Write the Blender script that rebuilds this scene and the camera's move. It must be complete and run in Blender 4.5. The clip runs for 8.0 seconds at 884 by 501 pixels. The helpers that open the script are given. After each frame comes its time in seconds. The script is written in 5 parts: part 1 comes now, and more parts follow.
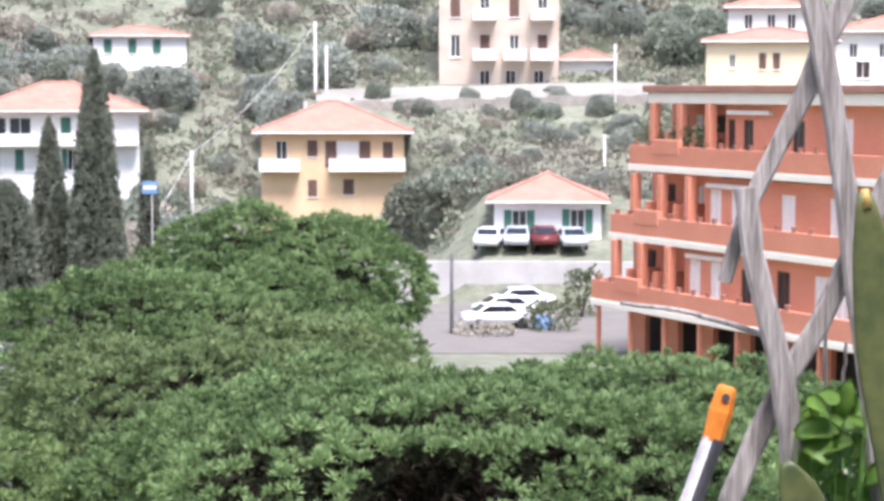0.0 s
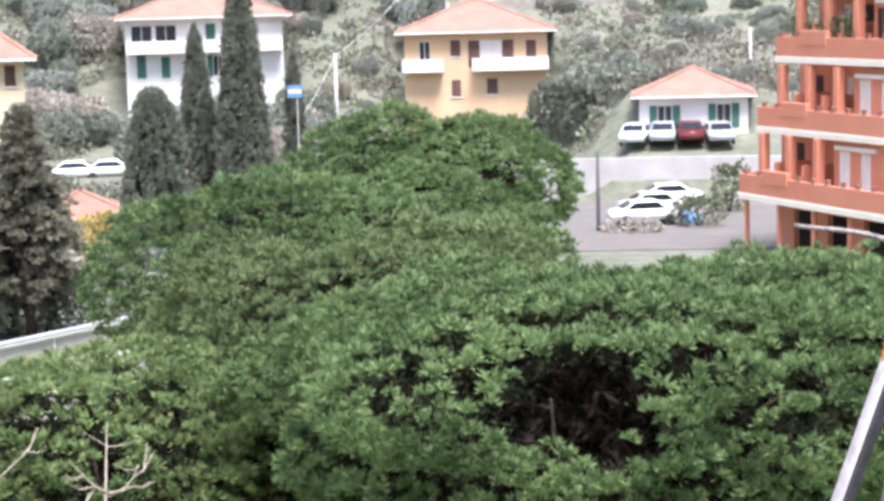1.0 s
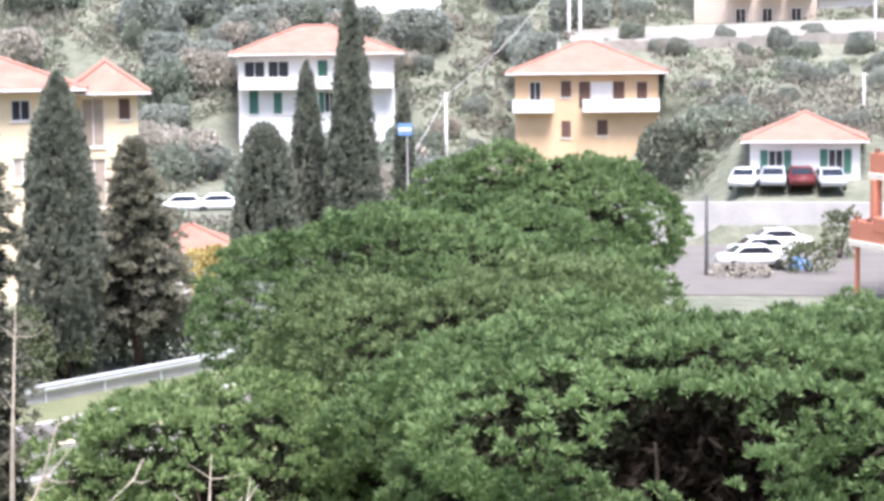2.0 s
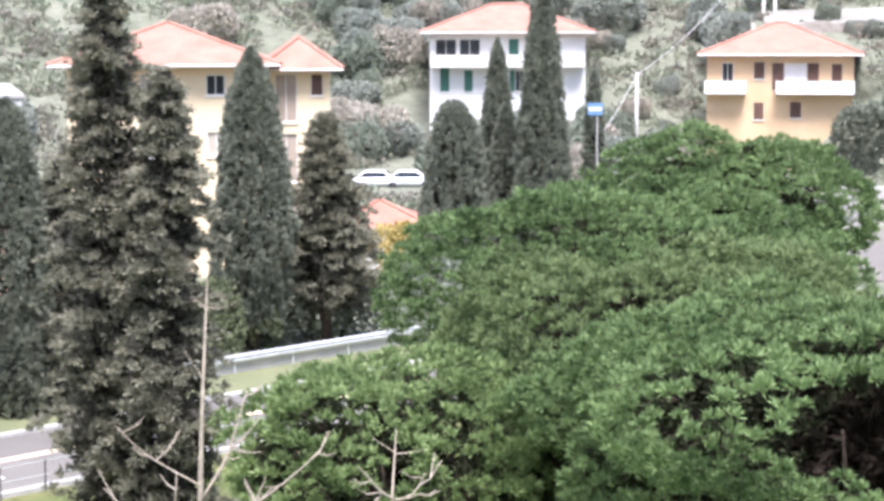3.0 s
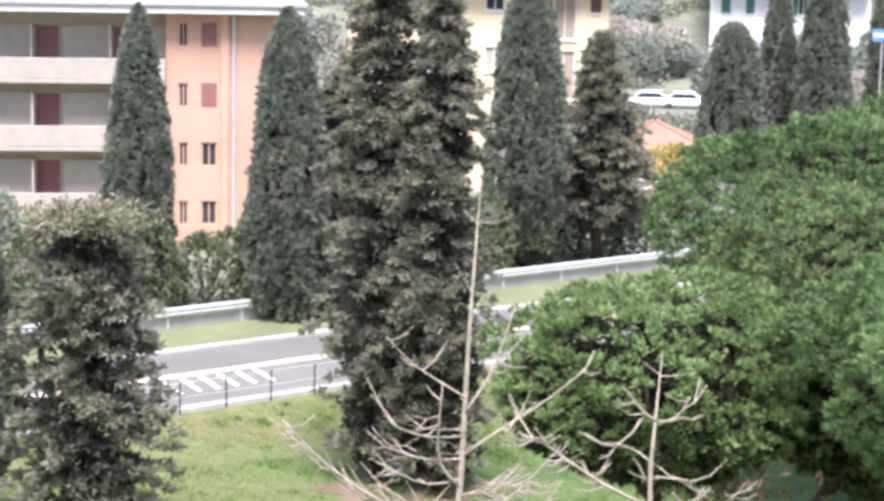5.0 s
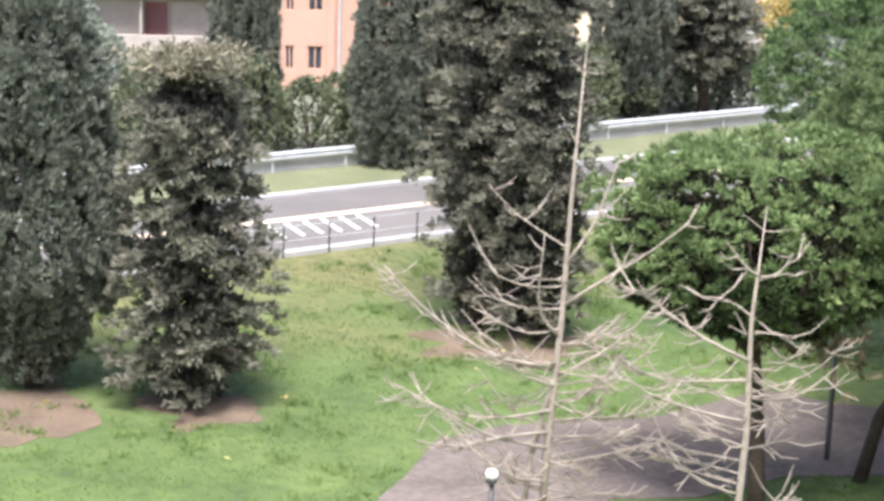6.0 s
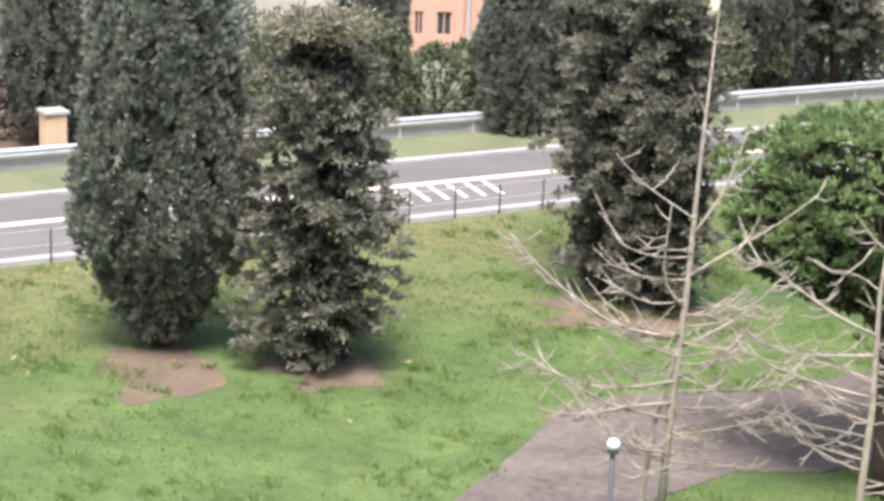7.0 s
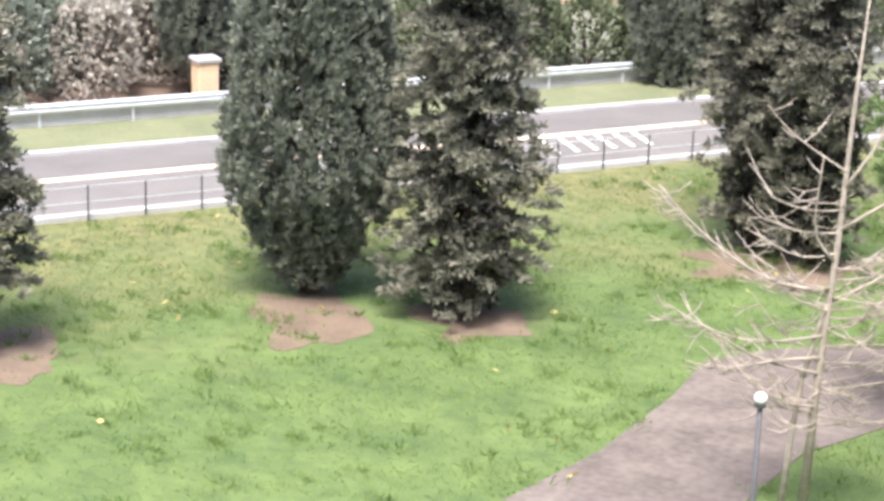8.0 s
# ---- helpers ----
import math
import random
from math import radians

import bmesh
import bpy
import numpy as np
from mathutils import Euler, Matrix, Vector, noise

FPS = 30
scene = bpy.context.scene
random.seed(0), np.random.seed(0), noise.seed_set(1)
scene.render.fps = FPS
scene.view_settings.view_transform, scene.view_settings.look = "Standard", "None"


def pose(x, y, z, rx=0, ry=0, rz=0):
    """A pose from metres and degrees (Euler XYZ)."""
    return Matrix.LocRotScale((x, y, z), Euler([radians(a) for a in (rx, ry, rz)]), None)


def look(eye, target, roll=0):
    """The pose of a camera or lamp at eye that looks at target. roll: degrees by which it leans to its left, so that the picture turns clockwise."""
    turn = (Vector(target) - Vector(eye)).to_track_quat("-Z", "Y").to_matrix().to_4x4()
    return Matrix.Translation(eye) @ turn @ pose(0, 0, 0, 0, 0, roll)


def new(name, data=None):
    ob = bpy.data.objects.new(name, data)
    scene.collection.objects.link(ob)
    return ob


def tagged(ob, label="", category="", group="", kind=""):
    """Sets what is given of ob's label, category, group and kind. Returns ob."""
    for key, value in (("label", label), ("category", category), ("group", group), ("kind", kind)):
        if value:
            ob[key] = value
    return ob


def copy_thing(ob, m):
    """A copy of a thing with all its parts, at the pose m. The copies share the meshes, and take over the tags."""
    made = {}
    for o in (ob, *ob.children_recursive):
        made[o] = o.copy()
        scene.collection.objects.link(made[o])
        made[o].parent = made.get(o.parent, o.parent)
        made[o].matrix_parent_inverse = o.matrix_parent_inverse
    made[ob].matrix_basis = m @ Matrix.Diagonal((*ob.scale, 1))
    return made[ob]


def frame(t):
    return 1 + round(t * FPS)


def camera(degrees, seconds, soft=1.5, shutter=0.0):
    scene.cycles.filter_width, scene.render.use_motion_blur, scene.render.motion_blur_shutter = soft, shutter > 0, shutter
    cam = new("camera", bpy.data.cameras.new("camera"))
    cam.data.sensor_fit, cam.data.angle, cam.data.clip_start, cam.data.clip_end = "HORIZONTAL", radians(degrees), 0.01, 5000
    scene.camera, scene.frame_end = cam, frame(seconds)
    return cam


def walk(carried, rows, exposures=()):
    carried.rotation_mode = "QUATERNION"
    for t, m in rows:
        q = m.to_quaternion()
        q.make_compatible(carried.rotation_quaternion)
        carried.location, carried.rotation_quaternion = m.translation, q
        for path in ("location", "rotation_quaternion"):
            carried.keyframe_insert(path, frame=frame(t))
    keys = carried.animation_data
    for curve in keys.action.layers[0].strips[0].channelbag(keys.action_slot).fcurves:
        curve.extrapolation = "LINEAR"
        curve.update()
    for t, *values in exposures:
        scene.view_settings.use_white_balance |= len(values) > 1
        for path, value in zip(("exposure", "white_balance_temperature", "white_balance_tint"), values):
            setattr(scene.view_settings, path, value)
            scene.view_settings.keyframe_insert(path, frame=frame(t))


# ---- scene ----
cam = camera(24.57, 8.0, soft=3.3)
PATH = [
    (0.0, pose(0.000, 0, 14.000, 85.400, 0.000, 0.000)),
    (0.5, pose(-0.005, 0, 14.006, 84.408, 0.880, 1.227)),
    (1.0, pose(-0.014, 0, 14.016, 82.597, 1.563, 3.974)),
    (1.2, pose(-0.016, 0, 14.018, 82.944, 1.254, 4.434)),
    (2.3, pose(-0.020, 0, 14.020, 83.794, 0.472, 8.698)),
    (2.5, pose(-0.022, 0, 14.020, 83.127, 0.340, 9.905)),
    (3.0, pose(-0.027, 0, 14.020, 83.211, 0.136, 12.489)),
    (3.5, pose(-0.032, 0, 14.020, 81.763, -0.897, 14.485)),
    (4.0, pose(-0.037, 0, 14.020, 81.564, -0.521, 16.834)),
    (4.2, pose(-0.039, 0, 14.020, 80.883, -0.684, 17.734)),
    (5.3, pose(-0.050, 0, 14.020, 80.693, -1.335, 21.282)),
    (5.5, pose(-0.052, 0, 14.020, 79.377, -1.381, 21.961)),
    (6.0, pose(-0.057, 0, 14.020, 76.492, -1.819, 23.468)),
    (6.5, pose(-0.062, 0, 14.020, 76.920, -1.939, 24.717)),
    (7.0, pose(-0.067, 0, 14.020, 75.439, -2.026, 27.155)),
    (7.5, pose(-0.072, 0, 14.020, 74.552, -2.300, 30.075)),
    (8.0, pose(-0.077, 0, 14.020, 73.888, -1.589, 31.337)),
]
walk(cam, PATH, [(0.0, 1.2, 6050, 19.5), (0.5, 1.0, 6050, 19.5), (1.0, 1.18, 6050, 19.5), (3.0, 1.3, 6000, 19.5), (4.0, 1.32, 6000, 19.5), (5.5, 1.27, 6050, 19), (6.5, 1.1, 6200, 18), (7.0, 1.02, 6220, 18), (7.5, 1.2, 6240, 17.5), (8.0, 1.36, 6250, 17.5)])

# ---- world and light: an overcast winter afternoon ----
world = bpy.data.worlds.new("overcast_sky")
scene.world = world
world.use_nodes = True
wt = world.node_tree
sky = wt.nodes.new("ShaderNodeTexSky")
sky.sky_type = 'NISHITA'
sky.sun_disc = False
sky.sun_elevation = radians(65)
sky.sun_rotation = radians(200)
sky.air_density, sky.dust_density, sky.ozone_density = 1.0, 3.0, 1.0
wt.links.new(sky.outputs[0], wt.nodes["Background"].inputs[0])
wt.nodes["Background"].inputs[1].default_value = 0.13
sun_data = bpy.data.lights.new("sun", 'SUN')
sun_data.energy, sun_data.angle, sun_data.color = 3.7, radians(22), (1.0, 0.97, 0.93)
sun = new("sun", sun_data)
sun.matrix_world = look((22, -18, 115), (0, 30, 0))


# ---- materials ----
def mat(name, dark, light, scale=3.0, rough=0.8, bump=0.2, fine=40.0, metal=0.0, islands=0.0, objects=0.0, detail=6.0, wave=0.0, spec=0.5, relief=0.03, grain=1.0):
    """Two-scale mottled surface; islands / objects: how much single pieces differ; wave: tile ribs per metre; grain: below 1 the pattern is drawn out upwards."""
    m = bpy.data.materials.new(name)
    m.use_nodes = True
    nt, ln = m.node_tree.nodes, m.node_tree.links
    bs = nt["Principled BSDF"]
    co = nt.new("ShaderNodeTexCoord")
    n1, n2 = nt.new("ShaderNodeTexNoise"), nt.new("ShaderNodeTexNoise")
    n1.inputs["Scale"].default_value, n1.inputs["Detail"].default_value = scale, detail
    n2.inputs["Scale"].default_value, n2.inputs["Detail"].default_value = fine, 4.0
    place = co.outputs["Object"]
    if grain != 1.0:
        mp = nt.new("ShaderNodeMapping")
        mp.inputs["Scale"].default_value = (1, 1, grain)
        ln.new(place, mp.inputs["Vector"])
        place = mp.outputs["Vector"]
    ln.new(place, n1.inputs["Vector"])
    ln.new(place, n2.inputs["Vector"])
    mixf = nt.new("ShaderNodeMath")
    mixf.operation = 'MULTIPLY_ADD'
    mixf.inputs[1].default_value = 0.45
    ln.new(n2.outputs[0], mixf.inputs[0])
    add = nt.new("ShaderNodeMath")
    add.operation = 'MULTIPLY'
    add.inputs[1].default_value = 0.55
    ln.new(n1.outputs[0], add.inputs[0])
    ln.new(add.outputs[0], mixf.inputs[2])
    fac = mixf.outputs[0]
    for amount, node, out in ((islands, "ShaderNodeNewGeometry", "Random Per Island"), (objects, "ShaderNodeObjectInfo", "Random")):
        if amount:
            src = nt.new(node)
            ma = nt.new("ShaderNodeMath")
            ma.operation = 'MULTIPLY_ADD'
            ma.inputs[1].default_value, ma.inputs[2].default_value = amount, -amount / 2
            ln.new(src.outputs[out], ma.inputs[0])
            sm = nt.new("ShaderNodeMath")
            sm.operation = 'ADD'
            ln.new(fac, sm.inputs[0])
            ln.new(ma.outputs[0], sm.inputs[1])
            fac = sm.outputs[0]
    ramp = nt.new("ShaderNodeValToRGB")
    ramp.color_ramp.elements[0].position, ramp.color_ramp.elements[0].color = 0.3, (*dark, 1)
    ramp.color_ramp.elements[1].position, ramp.color_ramp.elements[1].color = 0.7, (*light, 1)
    ln.new(fac, ramp.inputs[0])
    ln.new(ramp.outputs[0], bs.inputs["Base Color"])
    bs.inputs["Roughness"].default_value, bs.inputs["Metallic"].default_value = rough, metal
    bs.inputs["Specular IOR Level"].default_value = 0.12 if islands else spec
    if bump:
        bp = nt.new("ShaderNodeBump")
        bp.inputs["Strength"].default_value, bp.inputs["Distance"].default_value = bump, relief
        src = n2.outputs[0]
        if wave:
            wv = nt.new("ShaderNodeTexWave")
            wv.inputs["Scale"].default_value = wave
            wv.inputs["Distortion"].default_value = 0.6
            ln.new(co.outputs["Object"], wv.inputs["Vector"])
            src = wv.outputs[1]
        ln.new(src, bp.inputs["Height"])
        ln.new(bp.outputs[0], bs.inputs["Normal"])
    if islands:
        tr, mx = nt.new("ShaderNodeBsdfTranslucent"), nt.new("ShaderNodeMixShader")
        mx.inputs[0].default_value = 0.3
        ln.new(ramp.outputs[0], tr.inputs[0])
        ln.new(bs.outputs[0], mx.inputs[1])
        ln.new(tr.outputs[0], mx.inputs[2])
        ln.new(mx.outputs[0], nt["Material Output"].inputs[0])
    return m


def glass_mat(name, tint):
    m = bpy.data.materials.new(name)
    m.use_nodes = True
    bs = m.node_tree.nodes["Principled BSDF"]
    bs.inputs["Base Color"].default_value = (*tint, 1)
    bs.inputs["Roughness"].default_value = 0.08
    bs.inputs["Specular IOR Level"].default_value = 0.6
    return m


M = {
    "grass": mat("grass", (0.046, 0.082, 0.022), (0.135, 0.190, 0.052), 0.5, 0.9, 0.5, 2.4, relief=0.08),
    "blade": mat("grass_blade", (0.125, 0.215, 0.06), (0.245, 0.31, 0.10), 0.25, 0.8, 0, 6.0, islands=0.2),
    "tussock": mat("tussock_grass", (0.10, 0.175, 0.048), (0.235, 0.32, 0.10), 0.6, 0.8, 0, 6.0, islands=0.3),
    "hill": mat("hillside", (0.095, 0.110, 0.072), (0.23, 0.235, 0.175), 0.16, 0.95, 0.8, 1.1, relief=0.5, detail=9.0),
    "verge": mat("verge_grass", (0.10, 0.120, 0.055), (0.205, 0.21, 0.11), 0.5, 0.95, 0.5, 7.0),
    "soil": mat("soil", (0.09, 0.0646, 0.0427), (0.2185, 0.16, 0.105), 1.2, 0.95, 0.6, 16),
    "litter": mat("leaf_litter", (0.10, 0.07, 0.05), (0.24, 0.17, 0.12), 1.0, 0.95, 0.6, 14),
    "paving": mat("paving", (0.0745, 0.06, 0.0479), (0.207, 0.1721, 0.142), 0.8, 0.85, 0.3, 5),
    "asphalt": mat("asphalt", (0.112, 0.104, 0.093), (0.172, 0.16, 0.142), 0.5, 0.85, 0.2, 30),
    "asphalt_old": mat("asphalt_old", (0.128, 0.118, 0.104), (0.192, 0.178, 0.157), 0.5, 0.85, 0.2, 30),
    "paint_white": mat("road_paint", (0.62, 0.60, 0.56), (0.85, 0.83, 0.78), 4, 0.7, 0.1, 30),
    "paint_warm": mat("road_paint_warm", (0.75, 0.58, 0.38), (0.9, 0.76, 0.55), 3, 0.7, 0.1, 20),
    "concrete": mat("concrete", (0.34, 0.33, 0.31), (0.55, 0.54, 0.51), 0.8, 0.85, 0.2, 20),
    "steel": mat("galvanised_steel", (0.52, 0.54, 0.54), (0.72, 0.74, 0.73), 2, 0.45, 0.05, 30, metal=0.3),
    "iron": mat("dark_iron", (0.05, 0.05, 0.05), (0.11, 0.11, 0.11), 4, 0.6, 0.1, 30, metal=0.2),
    "bark": mat("pine_bark", (0.035, 0.026, 0.02), (0.11, 0.075, 0.055), 5, 0.95, 0.8, 22),
    "bare": mat("pale_bark", (0.225, 0.185, 0.14), (0.50, 0.435, 0.345), 6, 0.9, 0.4, 40),
    "pine": mat("pine_needles", (0.033, 0.070, 0.024), (0.305, 0.42, 0.18), 0.5, 0.55, 0, 4.0, islands=0.16),
    "pine_old": mat("pine_needles_dry", (0.040, 0.070, 0.026), (0.315, 0.40, 0.18), 0.6, 0.6, 0, 4.0, islands=0.16),
    "cypress": mat("cypress_scales", (0.088, 0.102, 0.078), (0.37, 0.395, 0.305), 1.6, 0.65, 0, 3, islands=0.18),
    "cypress_dry": mat("cypress_scales_brown", (0.105, 0.110, 0.080), (0.40, 0.385, 0.285), 1.6, 0.7, 0, 3, islands=0.18),
    # inner twigs far darker than the scales: shade of the gaps put into colour
    "cypress_inner": mat("cypress_shaded_twigs", (0.035, 0.036, 0.03), (0.15, 0.14, 0.11), 1.6, 0.8, 0, 3, islands=0.3),
    "straw": mat("straw_needles", (0.15, 0.14, 0.09), (0.40, 0.375, 0.255), 1.2, 0.8, 0, 4, islands=0.3),
    "shrub": mat("shrub_leaves", (0.096, 0.12, 0.066), (0.299, 0.3335, 0.1955), 0.5, 0.75, 0, 3, islands=0.3),
    "dry_needles": mat("withered_needles", (0.12, 0.09, 0.055), (0.34, 0.27, 0.175), 0.6, 0.85, 0, 4.0, islands=0.3),
    "olive": mat("olive_leaves", (0.1875, 0.2188, 0.1688), (0.444, 0.486, 0.384), 0.2, 0.8, 0, 2, islands=0.2),
    # dead needles and bare twigs, darkened: the crown's inner shade is in their colour
    "dead_shaded": mat("shaded_dead_needles", (0.026, 0.034, 0.017), (0.088, 0.096, 0.053), 1.0, 0.9, 0, 5, islands=0.3),
    "hollow": mat("shaded_bare_twigs", (0.012, 0.010, 0.007), (0.05, 0.038, 0.028), 1.0, 0.9, 0, 5, islands=0.3),
    # a lighter version of the pine needle colours, for the small pine
    "pine_light": mat("light_pine_needles", (0.042, 0.085, 0.027), (0.35, 0.455, 0.19), 0.5, 0.6, 0, 4.0, islands=0.16),
    # hillside leaves and brush: distance haze is put into these pale colours
    "hill_leaf": mat("haze_pale_hill_leaves", (0.25, 0.28, 0.235), (0.50, 0.525, 0.455), 0.2, 0.8, 0, 2, islands=0.2),
    "hill_green": mat("haze_pale_brush_green", (0.19, 0.215, 0.15), (0.40, 0.43, 0.32), 0.12, 0.85, 0, 1.2, islands=0.2),
    "hill_dry": mat("haze_pale_brush_dry", (0.20, 0.19, 0.15), (0.42, 0.40, 0.33), 0.12, 0.85, 0, 1.2, islands=0.2),
    "gravel": mat("pale_gravel", (0.20, 0.19, 0.165), (0.31, 0.30, 0.265), 0.4, 0.95, 0.4, 6),
    "twig": mat("dry_twigs", (0.35, 0.325, 0.265), (0.64, 0.60, 0.51), 0.6, 0.9, 0, 4, islands=0.3),
    "yellowleaf": mat("yellow_leaves", (0.36, 0.29, 0.10), (0.70, 0.60, 0.26), 0.8, 0.75, 0, 4, islands=0.4),
    "stucco_yellow": mat("stucco_yellow", (0.62, 0.43, 0.25), (0.78, 0.58, 0.37), 0.5, 0.9, 0.15, 12),
    "stucco_pale": mat("stucco_pale_yellow", (0.76, 0.62, 0.40), (0.88, 0.75, 0.53), 0.5, 0.9, 0.15, 12),
    "stucco_white": mat("stucco_white", (0.70, 0.69, 0.66), (0.86, 0.85, 0.82), 0.5, 0.9, 0.15, 12),
    "stucco_orange": mat("stucco_orange", (0.55, 0.20, 0.12), (0.70, 0.30, 0.19), 0.4, 0.85, 0.15, 10),
    "stucco_peach": mat("stucco_peach", (0.53, 0.315, 0.22), (0.67, 0.425, 0.31), 0.4, 0.9, 0.15, 10),
    "stucco_beige": mat("stucco_beige", (0.46, 0.37, 0.29), (0.66, 0.56, 0.47), 0.6, 0.9, 0.2, 8),
    "stone": mat("rubble_stone", (0.22, 0.20, 0.17), (0.42, 0.39, 0.34), 1.5, 0.9, 0.6, 7),
    "tile": mat("terracotta_tiles", (0.29, 0.135, 0.095), (0.45, 0.24, 0.18), 0.8, 0.85, 0.5, 9, wave=2.2),
    "trim": mat("white_trim", (0.68, 0.66, 0.62), (0.85, 0.83, 0.79), 1.0, 0.8, 0.05, 12),
    "cream": mat("cream_slab_edge", (0.80, 0.74, 0.62), (0.92, 0.87, 0.76), 1.0, 0.8, 0.05, 12),
    "green_shutter": mat("green_shutter", (0.03, 0.12, 0.08), (0.07, 0.20, 0.14), 2, 0.6, 0.1, 20),
    "brown_shutter": mat("brown_shutter", (0.09, 0.045, 0.03), (0.17, 0.09, 0.06), 2, 0.6, 0.1, 20),
    "red_shutter": mat("red_shutter", (0.25, 0.10, 0.09), (0.34, 0.16, 0.14), 2, 0.6, 0.1, 20),
    "blind": mat("pale_blind", (0.40, 0.355, 0.29), (0.54, 0.485, 0.41), 2, 0.7, 0.3, 20),
    "brown_blind": mat("brown_blind", (0.36, 0.29, 0.23), (0.50, 0.42, 0.34), 2, 0.7, 0.3, 20),
    "curtain": mat("white_curtain", (0.72, 0.70, 0.68), (0.86, 0.84, 0.82), 2, 0.9, 0.2, 10),
    # near-black: the shade of unlit rooms is put into this colour
    "dark_room": mat("interior_shade", (0.03, 0.022, 0.02), (0.07, 0.05, 0.045), 1, 0.9, 0, 5),
    "glass": glass_mat("window_glass", (0.05, 0.055, 0.06)),
    "carglass": glass_mat("car_glass", (0.02, 0.025, 0.03)),
    "carpaint": mat("white_car_paint", (0.74, 0.75, 0.76), (0.82, 0.83, 0.84), 1, 0.25, 0, 5),
    "carpaint_grey": mat("silver_car_paint", (0.42, 0.44, 0.46), (0.52, 0.54, 0.56), 1, 0.3, 0, 5),
    "carpaint_red": mat("dark_red_car_paint", (0.11, 0.02, 0.02), (0.17, 0.032, 0.03), 1, 0.3, 0, 5),
    "tyre": mat("tyre_rubber", (0.02, 0.02, 0.02), (0.05, 0.05, 0.05), 5, 0.9, 0.1, 30),
    "blue": mat("blue_enamel", (0.12, 0.25, 0.48), (0.20, 0.36, 0.60), 3, 0.5, 0.05, 20),
    "globe": mat("opal_globe", (0.80, 0.80, 0.78), (0.9, 0.9, 0.88), 3, 0.3, 0, 10),
    "wood_grey": mat("weathered_split_wood", (0.10, 0.082, 0.072), (0.50, 0.455, 0.42), 170, 0.9, 0.9, 620, relief=0.0012, grain=0.09),
    "cap": mat("orange_plastic", (0.60, 0.15, 0.012), (0.85, 0.28, 0.03), 40, 0.45, 0.1, 200, relief=0.0006),
    "cane_dark": mat("cane_dark", (0.03, 0.03, 0.035), (0.08, 0.075, 0.08), 60, 0.5, 0.1, 200, relief=0.0006),
    "cane_light": mat("cane_light", (0.20, 0.19, 0.195), (0.38, 0.36, 0.36), 60, 0.5, 0.1, 200, relief=0.0006),
    "succulent": mat("succulent_leaf", (0.03, 0.05, 0.012), (0.12, 0.125, 0.035), 34, 0.5, 0.2, 120, relief=0.0006),
    "fresh_leaf": mat("fresh_leaf", (0.06, 0.17, 0.02), (0.24, 0.40, 0.055), 20, 0.5, 0.2, 120, relief=0.0006),
    "leaf_edge": mat("leaf_edge_ochre", (0.38, 0.24, 0.05), (0.55, 0.38, 0.12), 30, 0.6, 0.1, 100, relief=0.0006),
}


def dry_towards_road(m, straw_dark, straw_light):
    """The lawn turns straw-coloured towards the road, in uneven drifts."""
    nt, ln = m.node_tree.nodes, m.node_tree.links
    bs = nt["Principled BSDF"]
    green = bs.inputs["Base Color"].links[0].from_socket
    co = nt.new("ShaderNodeTexCoord")
    dot = nt.new("ShaderNodeVectorMath")
    dot.operation = 'DOT_PRODUCT'
    dot.inputs[1].default_value = (-0.852, 0.524, 0)
    ln.new(co.outputs["Object"], dot.inputs[0])
    nz = nt.new("ShaderNodeTexNoise")
    nz.inputs["Scale"].default_value, nz.inputs["Detail"].default_value = 0.33, 5.0
    ln.new(co.outputs["Object"], nz.inputs["Vector"])
    ma = nt.new("ShaderNodeMath")
    ma.operation = 'MULTIPLY_ADD'
    ma.inputs[1].default_value = 22.0
    ln.new(nz.outputs[0], ma.inputs[0])
    ln.new(dot.outputs["Value"], ma.inputs[2])
    rg = nt.new("ShaderNodeMapRange")
    rg.inputs["From Min"].default_value, rg.inputs["From Max"].default_value = 49.0, 60.0
    ln.new(ma.outputs[0], rg.inputs["Value"])
    n2 = nt.new("ShaderNodeTexNoise")
    n2.inputs["Scale"].default_value, n2.inputs["Detail"].default_value = 2.5, 5.0
    ln.new(co.outputs["Object"], n2.inputs["Vector"])
    ramp = nt.new("ShaderNodeValToRGB")
    ramp.color_ramp.elements[0].position, ramp.color_ramp.elements[0].color = 0.3, (*straw_dark, 1)
    ramp.color_ramp.elements[1].position, ramp.color_ramp.elements[1].color = 0.7, (*straw_light, 1)
    ln.new(n2.outputs[0], ramp.inputs[0])
    mx = nt.new("ShaderNodeMix")
    mx.data_type = 'RGBA'
    ln.new(rg.outputs[0], mx.inputs[0])
    ln.new(green, mx.inputs[6])
    ln.new(ramp.outputs[0], mx.inputs[7])
    ln.new(mx.outputs[2], bs.inputs["Base Color"])


dry_towards_road(M["grass"], (0.095, 0.105, 0.037), (0.20, 0.192, 0.072))
dry_towards_road(M["blade"], (0.135, 0.155, 0.058), (0.285, 0.285, 0.115))


# ---- builders ----
def part(name, bm, material, parent=None, label="", smooth=False):
    me = bpy.data.meshes.new(name)
    bm.to_mesh(me)
    bm.free()
    me.materials.append(material)
    if smooth:
        me.polygons.foreach_set("use_smooth", [True] * len(me.polygons))
    ob = new(name, me)
    if parent is not None:
        ob.parent = parent
    if label:
        ob["label"] = label
    return ob


def thing(name, m, label, category, group="", kind=""):
    ob = new(name)
    ob.empty_display_size = 0.3
    ob.matrix_world = m
    return tagged(ob, label, category, group, kind)


